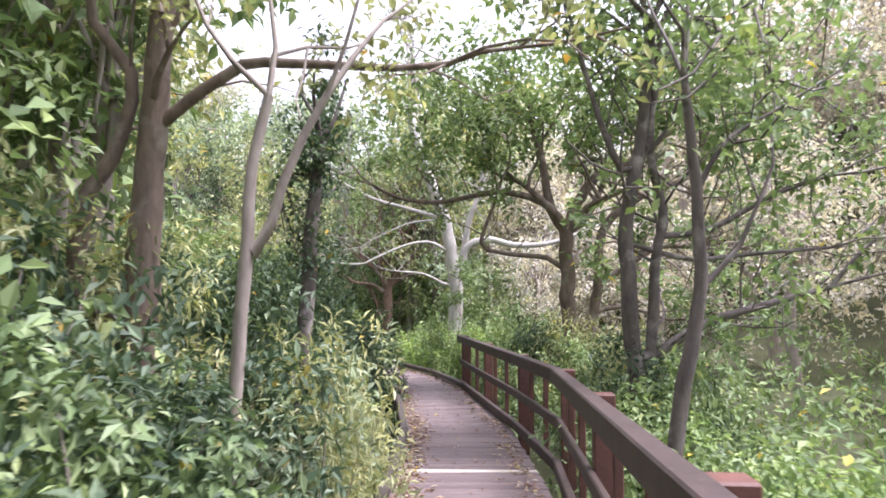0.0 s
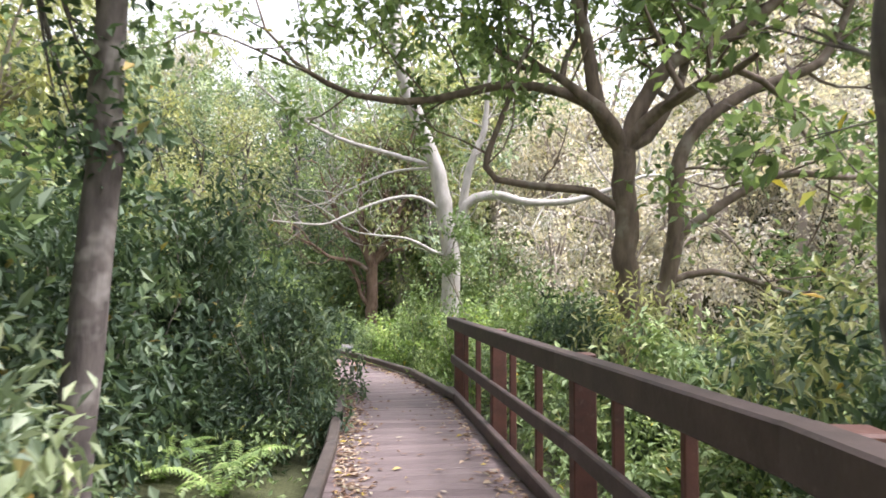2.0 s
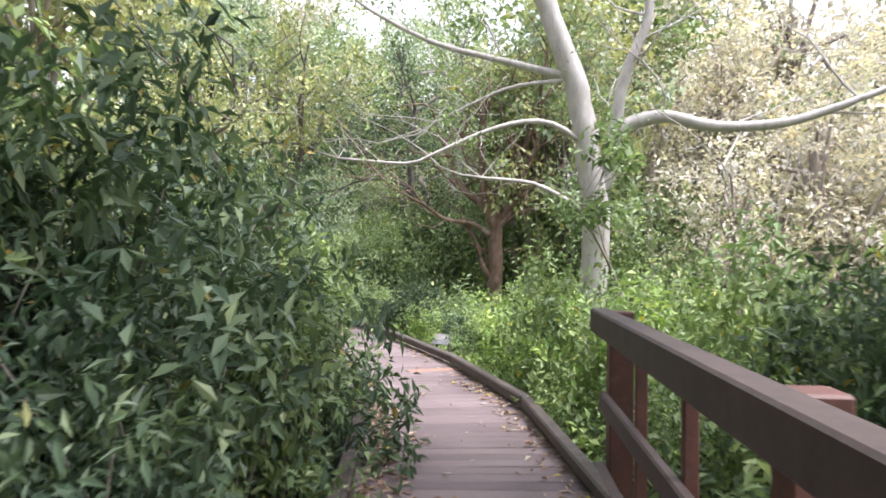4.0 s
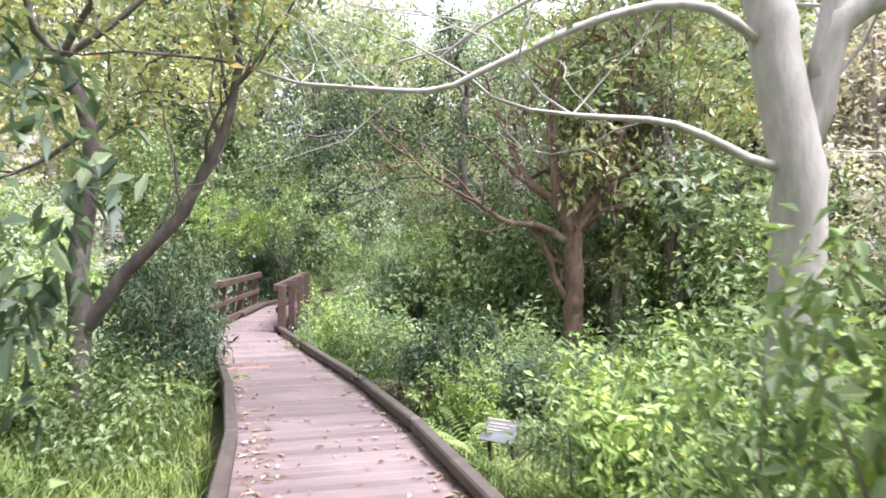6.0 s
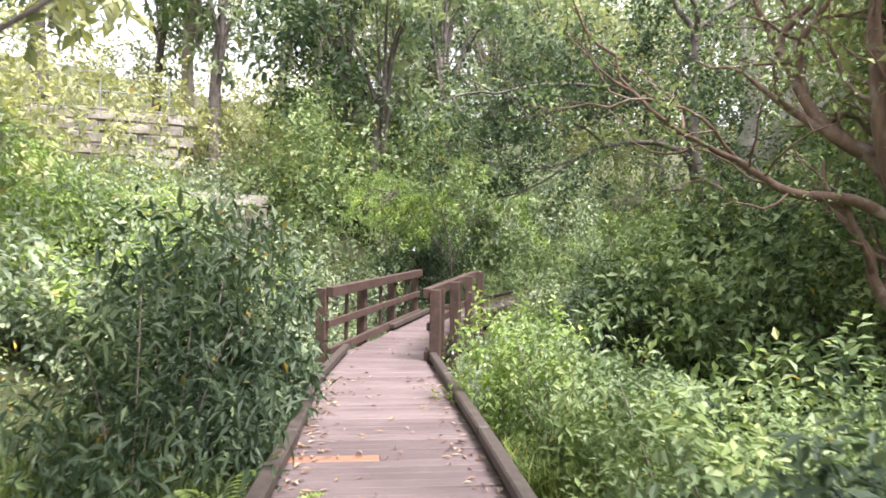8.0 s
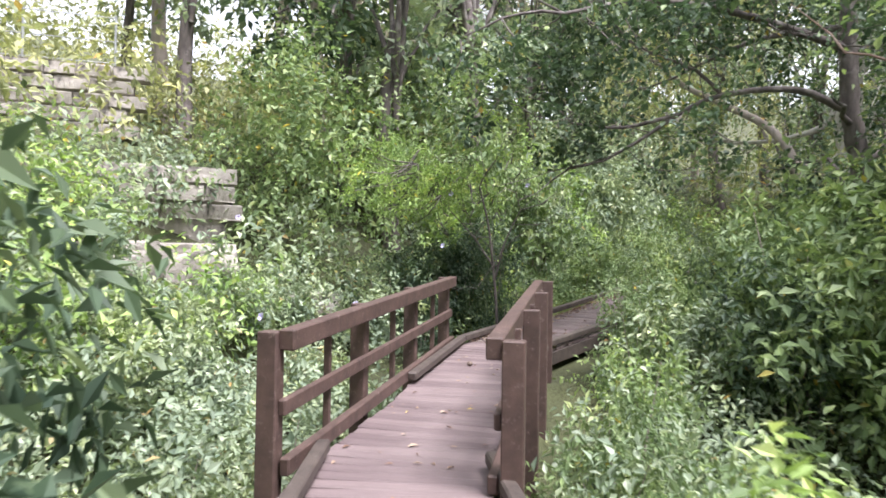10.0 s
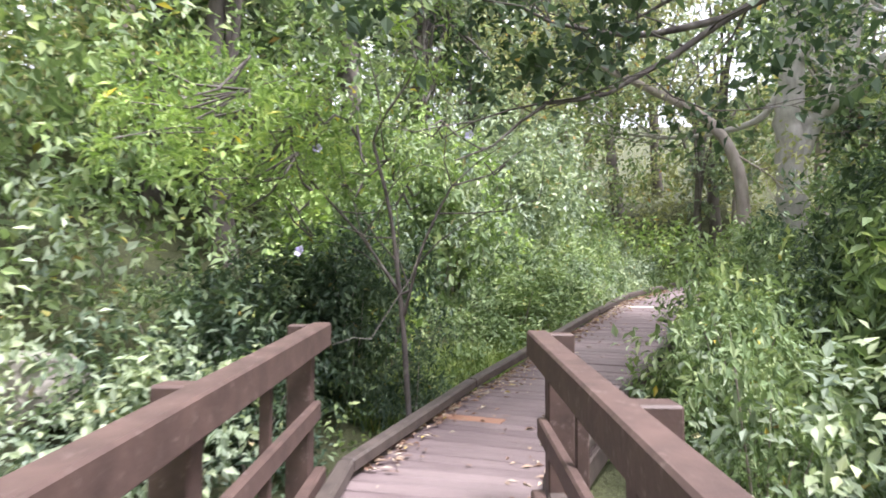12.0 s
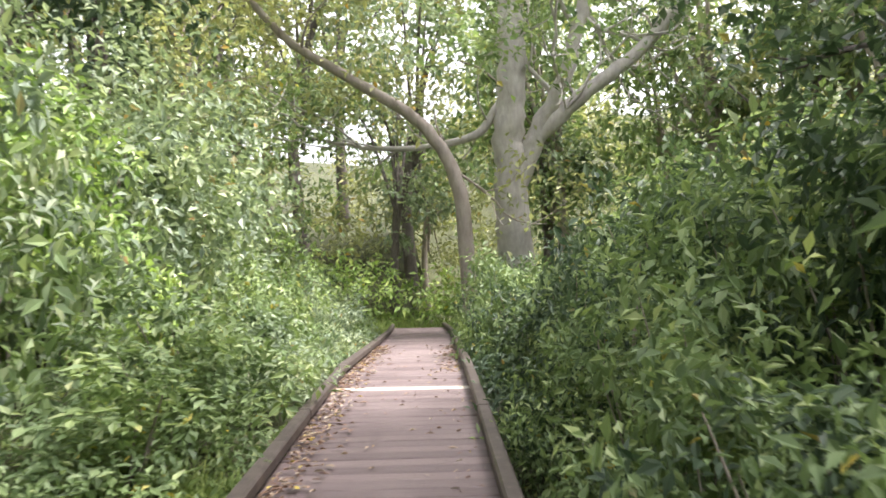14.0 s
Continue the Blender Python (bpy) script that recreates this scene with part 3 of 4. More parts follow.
rng = random.Random(21)
for kind, x, y, r, h in (("vine", -2.5, 14.35, 0.5, 1.5), ("vine", -2.6, 15.4, 0.5, 1.7), ("vine", -1.7, 14.9, 0.6, 1.9), ("bright", -1.5, 14.0, 0.5, 1.3), ("bright", -2.0, 13.1, 0.6, 1.5), ("mid2", -2.75, 16.5, 0.5, 2.2), ("dark", -4.5, 12.3, 0.8, 2.6), ("dark", -4.2, 11.3, 0.75, 2.3), ("dark", -5.6, 22.9, 0.7, 1.8), ("dark2", -4.95, 22.7, 0.45, 1.1), ("dark", -6.0, 21.3, 0.5, 1.0), ("mid2", -2.7, 20.3, 0.5, 1.8), ("vine", -2.6, 19.3, 0.55, 1.6), ("mid2", -2.35, 21.2, 0.55, 1.7), ("dark", -2.2, 2.7, 0.95, 3.2), ("dark", -2.5, 4.0, 0.8, 2.8), ("dark", -2.5, 1.3, 0.95, 3.4), ("dark", -3.1, 5.2, 0.7, 2.4)):
    put_shrub(kind, x, y, r, h, rng)


# ---- trees ----
def grow(wood, leaves, start, way, length, radius, depth, rng, bend=0.25, up=0.1):
    """A branch that bends and forks; the ends give leaf places."""
    pts, p, d = [Vector(start)], Vector(start), Vector(way).normalized()
    n = max(3, int(length / 0.3))
    for i in range(n):
        d = (d + Vector((rng.gauss(0, bend), rng.gauss(0, bend), rng.gauss(up, bend)))).normalized()
        p = p + d * (length / n)
        pts.append(p.copy())
        if depth and i > 0 and rng.random() < 0.6:
            side = (d + Vector((rng.gauss(0, 0.8), rng.gauss(0, 0.8), rng.gauss(0.1, 0.6)))).normalized()
            grow(wood, leaves, p, side, length * rng.uniform(0.4, 0.65), radius * 0.5, depth - 1, rng, bend, up)
    wood.add(pts, radius, radius * 0.35, 8 if radius > 0.05 else 5, rng)
    if depth <= 1:
        leaves += [tuple(q) for q in pts[1:]]


def set_tree(name, label, chains, radii, bark, leaf, seed, twigs=1.0, leaf_size=0.11, aspect=0.55, per=10, spread=0.2, root_z=None, leafy=1.0, twig_len=1.2, crown=(), clumps=0):
    """A tree from its main limbs: trunk first, then limbs; smaller branches and leaves grow from them."""
    rng = random.Random(seed)
    root = new(name)
    tagged(root, label, "tree")
    trunk, limbs, spare, leaves, known = Wood(), Wood(), Wood(), [], []
    for k, ch in enumerate(chains):
        r0, r1 = radii[k]
        pts = smooth_line(ch, 0.2)
        pts = [p + Vector((rng.gauss(0, r0 * 0.08), rng.gauss(0, r0 * 0.08), 0)) for p in pts]
        if k == 0:
            x, y, z = ch[0]
            gz = ground_z(x, y) - 0.15
            lean = pts[1] - pts[0]
            foot, q = [], pts[0].copy()
            steps = max(2, int((z - gz) / 0.2))
            for f in range(steps):
                foot.append(Vector((x - lean.x * 0.6 * (steps - f), y - lean.y * 0.6 * (steps - f), gz + (z - gz) * f / steps)))
            flare = [1 + 0.5 * math.exp(-f * 0.9) for f in range(len(foot) + len(pts))]
            whole = foot + pts
            radii_t = [(r0 + (r1 - r0) * max(0, f - len(foot)) / len(pts)) * flare[f] for f in range(len(whole))]
            vs, fs = tube(whole, radii_t, 14, 0.05, rng)
            trunk.v, trunk.f = vs, fs
            for g_ in range(3):
                grow(limbs, leaves, pts[-1], Vector((rng.gauss(0, 0.5), rng.gauss(0, 0.5), 1)), twig_len * 1.6, r1 * 0.7, 3, rng)
        else:
            if known:
                q = min(known, key=lambda p: (p - pts[0]).length)
                if 0.02 < (q - pts[0]).length < 0.8:
                    pts = [q] + pts
            limb = Wood()
            limb.add(pts, r0, r1, 10, rng)
            limb.build("limb", bark, root)
        known += [p for p in pts if p.z < pts[0].z + 99]
        for i, p in enumerate(pts[2:], 2):
            frac = i / len(pts)
            if rng.random() < twigs * (0.75 if k else 0.12) * (0.3 + frac):
                d = (pts[i] - pts[i - 1]).normalized()
                side = d * 0.5 + Vector((rng.gauss(0, 0.7), rng.gauss(0, 0.7), rng.gauss(0.2, 0.6)))
                grow(limbs, leaves, p, side, twig_len * rng.uniform(0.6, 1.4), max(0.008, r1 * 0.5), 2, rng)
        if k:
            d = (pts[-1] - pts[-2]).normalized()
            grow(limbs, leaves, pts[-1], d, twig_len * 1.3, r1, 2, rng)
            grow(limbs, leaves, pts[-1], d + Vector((rng.gauss(0, 0.5), rng.gauss(0, 0.5), 0.3)), twig_len * 1.2, r1 * 0.7, 2, rng)
    trunk.build("trunk", bark, root)
    tagged(limbs.build("twig_growth", bark, root), kind="stuff")
    if clumps:
        extra, _ = shell(crown, clumps, seed + 7, 0.2)
        for q in extra[::9]:
            end = Vector(q)
            near = min(leaves, key=lambda p: (Vector(p) - end).length_squared)
            limbs2 = smooth_line([near, tuple(Vector(near).lerp(end, 0.5) + Vector((0, 0, -0.1))), tuple(end)], 0.3)
            if (Vector(near) - end).length < 1.3:
                spare.add(limbs2, 0.014, 0.005, 4)
        leaves = leaves + [tuple(q) for q in extra]
        if spare.v:
            tagged(spare.build("twig_growth", bark, root), kind="stuff")
    if leaves and leafy:
        c = np.array(leaves)
        keep = np.random.default_rng(seed).random(len(c)) < leafy
        c = c[keep]
        over_walk = np.array([abs(side_of(p[0], p[1])[0]) < 1.25 and p[2] < deck_z(p[1]) + 2.75 for p in c])
        c = c[~over_walk]
        leaf_mesh("crown", c, np.tile([0, 0, 0.2], (len(c), 1)), leaf_size, aspect, leaf, root, seed, 0.25, spread=spread, per=per)
    return root


set_tree("tree", "rough brown tree forking into two leaders with wide limbs", [
    [(2.80, -0.70, 0.45), (2.71, -0.75, 1.85), (2.65, -0.81, 3.14)],
    [(2.65, -0.81, 3.14), (2.34, -0.74, 3.60), (2.19, -0.74, 4.44), (1.97, -0.72, 5.28)],
    [(2.65, -0.81, 3.14), (2.88, -0.91, 3.74), (3.20, -1.03, 4.23), (3.93, -1.27, 4.58), (4.59, -1.51, 5.15)],
    [(2.60, -0.75, 2.41), (2.29, -0.67, 2.62), (1.42, -0.41, 2.72), (1.01, -0.30, 2.93), (1.33, -0.45, 3.94)],
    [(2.34, -0.74, 3.60), (1.94, -0.63, 3.84), (1.26, -0.43, 3.94), (0.59, -0.22, 3.80), (0.06, -0.06, 3.73), (-0.61, 0.14, 3.83), (-1.09, 0.27, 4.08)],
    [(3.09, -0.83, 1.22), (3.28, -0.93, 1.99), (3.29, -0.99, 2.90), (3.55, -1.10, 3.46), (4.15, -1.30, 3.88), (4.95, -1.56, 4.24), (5.27, -1.69, 4.87)],
    [(3.28, -0.93, 2.06), (3.84, -1.13, 2.48), (4.50, -1.35, 2.84), (5.31, -1.59, 2.80)],
    [(3.19, -0.88, 1.50), (3.72, -1.04, 1.64), (4.67, -1.31, 1.37)]
], [(0.16, 0.14), (0.11, 0.06), (0.12, 0.06), (0.06, 0.03), (0.075, 0.03), (0.12, 0.05), (0.07, 0.035), (0.05, 0.025)], BARK_BROWN, LEAF_MID, 31, twigs=0.9, leaf_size=0.16, leafy=0.85, crown=[(1.6, -0.8, 6.0, 3.2, 2.2, 0.9), (4.2, -1.2, 5.8, 2.0, 2.0, 0.8), (0.2, 0.0, 4.6, 1.6, 1.0, 0.4), (0.6, -1.0, 5.5, 2.2, 1.5, 0.9)], clumps=680)
set_tree("tree", "mottled dark-barked tree with several stems over the slope", [
    [(0.92, -5.86, 1.06), (0.82, -5.90, 1.96), (0.77, -5.95, 2.79), (0.92, -6.05, 3.63), (1.02, -6.18, 4.86)],
    [(0.71, -5.97, 3.35), (0.43, -5.93, 4.02), (0.19, -5.93, 4.86)],
    [(1.10, -5.92, 1.18), (1.13, -6.01, 2.24), (1.20, -6.09, 2.91), (1.02, -6.09, 3.63), (1.11, -6.20, 4.75)],
    [(1.10, -5.92, 1.12), (1.71, -6.13, 1.51), (2.35, -6.35, 1.73), (3.15, -6.61, 1.96)],
    [(0.89, -5.96, 2.46), (1.53, -6.14, 2.29), (2.18, -6.34, 2.35), (3.14, -6.64, 2.43)],
    [(1.21, -6.06, 2.57), (1.74, -6.23, 2.65), (2.48, -6.49, 3.07), (3.12, -6.70, 3.30)]
], [(0.105, 0.06), (0.05, 0.025), (0.075, 0.04), (0.07, 0.03), (0.035, 0.018), (0.045, 0.022)], BARK_DARK, LEAF_MID, 32, twigs=1.8, leaf_size=0.15, leafy=0.4, crown=[(1.0, -6.0, 5.4, 1.9, 1.5, 0.8), (2.6, -6.5, 4.2, 1.4, 1.2, 0.9)], clumps=560)
set_tree("tree", "slim dark tree leaning over the railing side", [
    [(-0.39, -8.55, 1.17), (-0.29, -8.64, 1.89), (-0.32, -8.68, 2.51), (-0.44, -8.72, 3.51)],
    [(-0.27, -8.65, 1.92), (-0.01, -8.75, 2.23), (0.13, -8.82, 2.57)],
    [(-0.32, -8.69, 2.67), (-0.12, -8.78, 3.04), (0.23, -8.90, 3.26)]
], [(0.06, 0.03), (0.03, 0.015), (0.025, 0.012)], BARK_DARK, LEAF_MID, 33, twigs=0.5, leafy=0.3, twig_len=0.7, crown=[(-0.1, -8.9, 4.1, 0.9, 0.9, 0.45), (0.7, -8.6, 3.5, 0.6, 0.7, 0.5), (-0.5, -9.3, 3.3, 0.7, 0.6, 0.4)], clumps=190)
set_tree("tree", "smooth pale-barked tree with bare spreading limbs", [
    [(2.99, 7.33, 1.88), (2.74, 7.35, 3.63), (2.38, 7.40, 4.91), (1.91, 7.48, 6.07), (1.54, 7.53, 7.47)],
    [(2.50, 7.39, 4.33), (1.47, 7.60, 4.61), (0.32, 7.84, 4.95), (-0.83, 8.07, 5.58), (-1.52, 8.20, 6.15)],
    [(2.39, 7.41, 4.27), (1.48, 7.61, 4.14), (0.34, 7.86, 3.61)],
    [(3.10, 7.30, 2.47), (3.31, 7.23, 3.40), (3.99, 7.08, 3.65), (4.80, 6.92, 3.48), (5.94, 6.67, 3.55), (7.30, 6.37, 4.03)],
    [(3.15, 7.28, 2.94), (3.41, 7.19, 4.34), (3.74, 7.10, 5.28), (3.84, 7.05, 6.79)],
    [(2.60, 7.30, 3.30), (2.19, 7.18, 3.50), (1.71, 7.18, 3.52), (1.03, 7.18, 3.32), (0.24, 7.19, 2.95), (-0.16, 7.19, 2.81), (-1.23, 7.19, 2.87)],
    [(2.75, 7.30, 2.20), (2.50, 7.19, 2.25), (1.88, 7.19, 2.53), (1.03, 7.19, 2.61)]
], [(0.22, 0.13), (0.07, 0.022), (0.04, 0.015), (0.14, 0.05), (0.12, 0.05), (0.05, 0.016), (0.05, 0.02)], BARK_PALE, LEAF_MID, 34, twigs=0.8, leafy=0.3, twig_len=1.6, crown=[(1.5, 7.4, 8.2, 3.2, 2.6, 0.9), (5.5, 6.8, 6.5, 2.2, 2.0, 0.8)], clumps=260)
set_tree("tree", "reddish-brown tree branching low into thick stems", [
    [(3.00, 17.61, -0.14), (3.00, 17.53, 1.06), (2.95, 17.45, 2.25)],
    [(2.95, 17.45, 2.25), (2.65, 17.37, 2.97), (2.53, 17.30, 3.93), (2.47, 17.22, 5.12)],
    [(3.07, 17.46, 2.25), (3.49, 17.44, 3.09), (3.61, 17.38, 4.05), (4.03, 17.33, 5.37)],
    [(3.19, 17.46, 2.37), (3.66, 17.48, 2.73), (4.62, 17.54, 2.98), (5.34, 17.57, 3.46)],
    [(2.83, 17.45, 2.01), (2.23, 17.38, 2.37), (1.39, 17.30, 2.49), (0.68, 17.21, 2.96)]
], [(0.23, 0.22), (0.17, 0.08), (0.15, 0.07), (0.1, 0.05), (0.1, 0.05)], BARK_RED, LEAF_MID, 35, twigs=0.7, twig_len=2.0, spread=0.3, per=8, leafy=0.6)
set_tree("tree", "dark tree with two stems, one leaning over the walk", [
    [(-3.18, 7.48, 0.79), (-3.18, 7.43, 1.43), (-3.06, 7.40, 2.03), (-3.07, 7.37, 2.55), (-3.29, 7.31, 3.12)],
    [(-3.10, 7.48, 0.83), (-2.78, 7.47, 1.31), (-2.41, 7.48, 1.67), (-2.09, 7.47, 2.20), (-1.89, 7.46, 2.68), (-1.81, 7.44, 3.12)],
    [(-3.07, 7.37, 2.55), (-3.42, 7.36, 2.27), (-3.66, 7.34, 2.15)]
], [(0.1, 0.05), (0.07, 0.035), (0.03, 0.015)], BARK_DARK, LEAF_OLIVE, 36, twigs=1.4, leafy=1, crown=[(-2.9, 7.6, 3.9, 1.7, 1.5, 0.7), (-4.2, 8.4, 3.4, 1.2, 1.2, 0.8), (-3.6, 9.6, 3.6, 1.3, 1.2, 0.7), (-3.0, 10.8, 4.0, 1.0, 1.0, 0.6)], clumps=420)
set_tree("tree", "tall smooth grey gum tree with forked trunk", [
    [(3.75, 35.85, 3.70), (3.59, 35.66, 5.97), (3.62, 35.43, 7.96), (3.52, 35.26, 9.83)],
    [(3.80, 35.71, 4.76), (4.21, 35.40, 6.08), (4.81, 35.00, 7.53), (5.27, 34.60, 9.52)],
    [(3.96, 35.53, 5.82), (5.19, 34.91, 6.99), (6.42, 34.31, 8.03), (7.64, 33.66, 9.46)],
    [(3.33, 35.68, 6.77), (2.84, 35.94, 6.12), (1.60, 36.47, 5.85), (0.35, 36.96, 5.88)]
], [(0.42, 0.28), (0.24, 0.15), (0.22, 0.12), (0.12, 0.05)], BARK_PALE, LEAF_MID, 37, leafy=0.5, twigs=0.35, twig_len=2.4, leaf_size=0.22, spread=0.5, crown=[(3.5, 35.5, 11.5, 4.5, 3.5, 1.6), (7.5, 33.5, 10.5, 2.5, 2.5, 1.2)], clumps=300)
set_tree("tree", "slender grey gum tree bending over the walk", [
    [(2.15, 35.04, 3.44), (1.95, 34.97, 4.78), (1.19, 35.13, 6.02), (-0.25, 35.59, 7.03), (-1.40, 35.97, 7.79), (-2.32, 36.23, 8.78)]
], [(0.17, 0.07)], BARK_GREY, LEAF_OLIVE, 38, twigs=1.5, twig_len=2.2, leaf_size=0.2, spread=0.5, crown=[(-1.5, 36, 9.3, 3.0, 2.5, 1.3), (0.5, 36.5, 7.0, 2.0, 2.0, 0.8)], clumps=220)
set_tree("tree", "brown rough-barked tree with dark stem and long pale limb", [
    [(-4.43, -6.89, 1.68), (-4.40, -6.97, 2.67), (-4.35, -7.03, 3.37), (-4.30, -7.12, 4.40)],
    [(-4.28, -7.05, 3.30), (-3.97, -7.16, 3.56), (-3.66, -7.27, 3.77), (-3.08, -7.45, 3.77), (-2.45, -7.64, 3.74), (-2.05, -7.77, 3.77)],
    [(-4.40, -7.05, 3.84), (-4.21, -7.13, 4.12), (-4.03, -7.20, 4.40)],
    [(-4.97, -6.72, 1.68), (-4.90, -6.81, 2.67), (-4.68, -6.90, 2.99), (-4.54, -7.00, 3.70), (-4.86, -6.93, 4.12), (-4.91, -6.94, 4.49)]
], [(0.14, 0.09), (0.06, 0.025), (0.05, 0.025), (0.09, 0.04)], BARK_BROWN, LEAF_OLIVE, 39, twigs=0.6, leafy=0.85, crown=[(-4.6, -7.0, 5.2, 1.6, 1.4, 0.7), (-2.9, -7.6, 4.7, 1.2, 1.0, 0.4)], clumps=220)
set_tree("tree", "slim pale grey tree with two stems", [
    [(-3.64, -8.61, 1.73), (-3.62, -8.66, 2.21), (-3.60, -8.70, 2.67), (-3.51, -8.76, 3.09)],
    [(-3.59, -8.66, 2.11), (-3.47, -8.71, 2.33), (-3.41, -8.75, 2.56), (-3.30, -8.80, 2.83), (-3.17, -8.86, 3.09)]
], [(0.045, 0.03), (0.04, 0.025)], BARK_GREY, LEAF_OLIVE, 40, twigs=0.3, leafy=0.5, twig_len=0.8)
set_tree("tree", "trunk wrapped in climbing leaves", [
    [(-2.72, -3.46, 2.01), (-2.69, -3.52, 2.72), (-2.66, -3.58, 3.34), (-2.60, -3.64, 4.00)]
], [(0.11, 0.07)], BARK_DARK, LEAF_DARK, 41, twigs=5, twig_len=0.6, per=14, crown=[(-2.68, -3.5, 2.6, 0.3, 0.3, 0.8), (-2.64, -3.6, 4.0, 0.5, 0.5, 0.7)], clumps=90)
set_tree("tree", "spreading bright-leaved shrub tree with dark stems at the bridge end", [
    [(-5.00, 22.28, 1.05), (-5.05, 22.26, 1.54), (-5.12, 22.22, 2.14), (-5.27, 22.17, 2.78)],
    [(-5.00, 22.27, 1.25), (-4.83, 22.26, 1.89), (-4.58, 22.26, 2.39)],
    [(-5.03, 22.26, 1.44), (-5.37, 22.20, 1.94), (-5.77, 22.14, 2.38)]
], [(0.024, 0.013), (0.018, 0.01), (0.018, 0.01)], BARK_DARK, LEAF_BRIGHT, 42, twigs=1.6, twig_len=0.8, leaf_size=0.11, aspect=0.3, per=11, spread=0.07, leafy=0.7, crown=[(-5.4, 22.2, 2.75, 1.2, 1.0, 0.5), (-6.3, 21.6, 2.6, 1.1, 1.0, 0.55), (-6.9, 22.4, 3.2, 1.0, 1.0, 0.6)], clumps=620)
set_tree("tree", "leafy sapling leaning in beside the boardwalk", [
    [(2.25, 3.45, 0.2), (2.0, 3.35, 0.9), (1.7, 3.2, 1.45), (1.45, 3.1, 1.8)],
    [(1.85, 3.28, 1.2), (1.7, 3.3, 1.7), (1.72, 3.3, 2.1)]
], [(0.022, 0.01), (0.012, 0.006)], BARK_GREY, LEAF_MID, 45, twigs=1.0, twig_len=0.35, leaf_size=0.13, aspect=0.42, per=7, spread=0.08, leafy=0.6, crown=[(1.45, 3.1, 1.75, 0.4, 0.35, 0.22)], clumps=40)
set_tree("tree", "broad-leaved tree with a long limb over the walk", [
    [(0.90, 23.60, 1.50), (0.70, 23.50, 3.20), (0.50, 23.40, 4.60), (0.60, 23.50, 7.00)],
    [(0.55, 23.40, 4.00), (-0.30, 23.06, 4.34), (-1.44, 22.75, 4.25), (-2.11, 22.57, 3.93), (-2.71, 22.42, 3.50), (-3.24, 22.28, 3.18)],
    [(-2.11, 22.57, 3.93), (-2.98, 22.34, 3.71), (-3.71, 22.13, 3.77)],
    [(-1.44, 22.75, 4.25), (-1.84, 22.62, 4.63), (-2.31, 22.49, 4.83)],
    [(0.60, 23.40, 5.00), (-1.20, 22.90, 5.60), (-2.60, 22.00, 5.60), (-3.80, 21.40, 5.30)],
    [(0.60, 23.40, 5.40), (-0.60, 25.00, 5.80), (-1.80, 26.50, 5.70)]
], [(.17, .12), (.07, .02), (.04, .015), (.035, .02), (.08, .03), (.07, .03)], BARK_DARK, LEAF_DARK, 43, twigs=1.3, twig_len=1.3, leaf_size=0.13, aspect=0.7, per=9, crown=[(0.8, 25.6, 5.2, 2.2, 1.8, 1.1), (-1.2, 23.0, 5.6, 2.2, 1.6, 0.6), (0.5, 24.0, 7.5, 2.2, 2.2, 1.0)], clumps=380)
set_tree("tree", "tall bare-branched gum on the hillside", [[(-8.2, 43, 4), (-7.9, 42, 9.5), (-7.9, 42, 11)], [(-7.9, 42, 10.5), (-9, 41.7, 13), (-9.6, 41.5, 16)], [(-7.9, 42, 10.5), (-6.9, 42, 13.5), (-5.6, 42, 16)]], [(.3, .22), (.14, .06), (.14, .06)], BARK_PALE, LEAF_PALE, 44, twigs=.5, twig_len=3, leaf_size=.2, leafy=.3, spread=.5)



# ---- background trees ----
def far_tree(seed, bark, leaf, label, high=9.0, leaf_size=0.27, n=205, open_=0.5):
    rng = random.Random(seed)
    root = new("tree")
    tagged(root, label, "tree")
    w = Wood()
    top = Vector((rng.uniform(-0.6, 0.6), rng.uniform(-0.6, 0.6), high * 0.55))
    w.add(smooth_line([(0, 0, -0.6), tuple(top * 0.5 + Vector((0.2, -0.15, 0))), tuple(top)], 0.6), 0.2, 0.1, 8, rng)
    blobs = []
    for k in range(11):
        a = rng.uniform(0, 6.3)
        q = rng.uniform(0.25, 2.4)
        c = Vector((math.cos(a) * q, math.sin(a) * q, rng.uniform(0.3, 0.95) * high))
        w.add(smooth_line([tuple(top * rng.uniform(0.5, 1)), tuple(top.lerp(c, 0.5) + Vector((0, 0, 0.2))), tuple(c)], 0.6), 0.07, 0.02, 5, rng)
        s = rng.uniform(0.7, 1.35)
        blobs.append((*c, s, s, s * 0.7))
    w.build("trunk", bark, root)
    c, d = shell(blobs, n, seed, 0.3)
    leaf_mesh("crown", c, d, leaf_size, 0.5, leaf, root, seed, 0.3, spread=0.25, per=10)
    return root


FAR = [
    far_tree(61, BARK_GREY, LEAF_MID, "tall green tree in the bush behind the walk"),
    far_tree(62, BARK_DARK, LEAF_DARK, "tall dark green tree in the bush behind the walk"),
    far_tree(63, BARK_GREY, LEAF_OLIVE, "tall gum tree with thin olive foliage"),
    far_tree(64, BARK_GREY, LEAF_PALE, "pale tree on the far bank", 8.0, 0.17, 270),
    far_tree(65, BARK_DARK, LEAF_GREY, "grey-green gum tree with pale trunk"),
]
FAR_USED = set()


def put_far(k, x, y, s, rng):
    if -1 < x < 10 and 23 < y < 39.5:
        return
    m = pose(x, y, ground_z(x, y), 0, 0, rng.uniform(0, 360))
    if k in FAR_USED:
        ob = copy_thing(FAR[k], m)
    else:
        FAR_USED.add(k)
        ob = FAR[k]
        ob.matrix_basis = m
    ob.scale = (s, s, s * rng.uniform(0.9, 1.15))


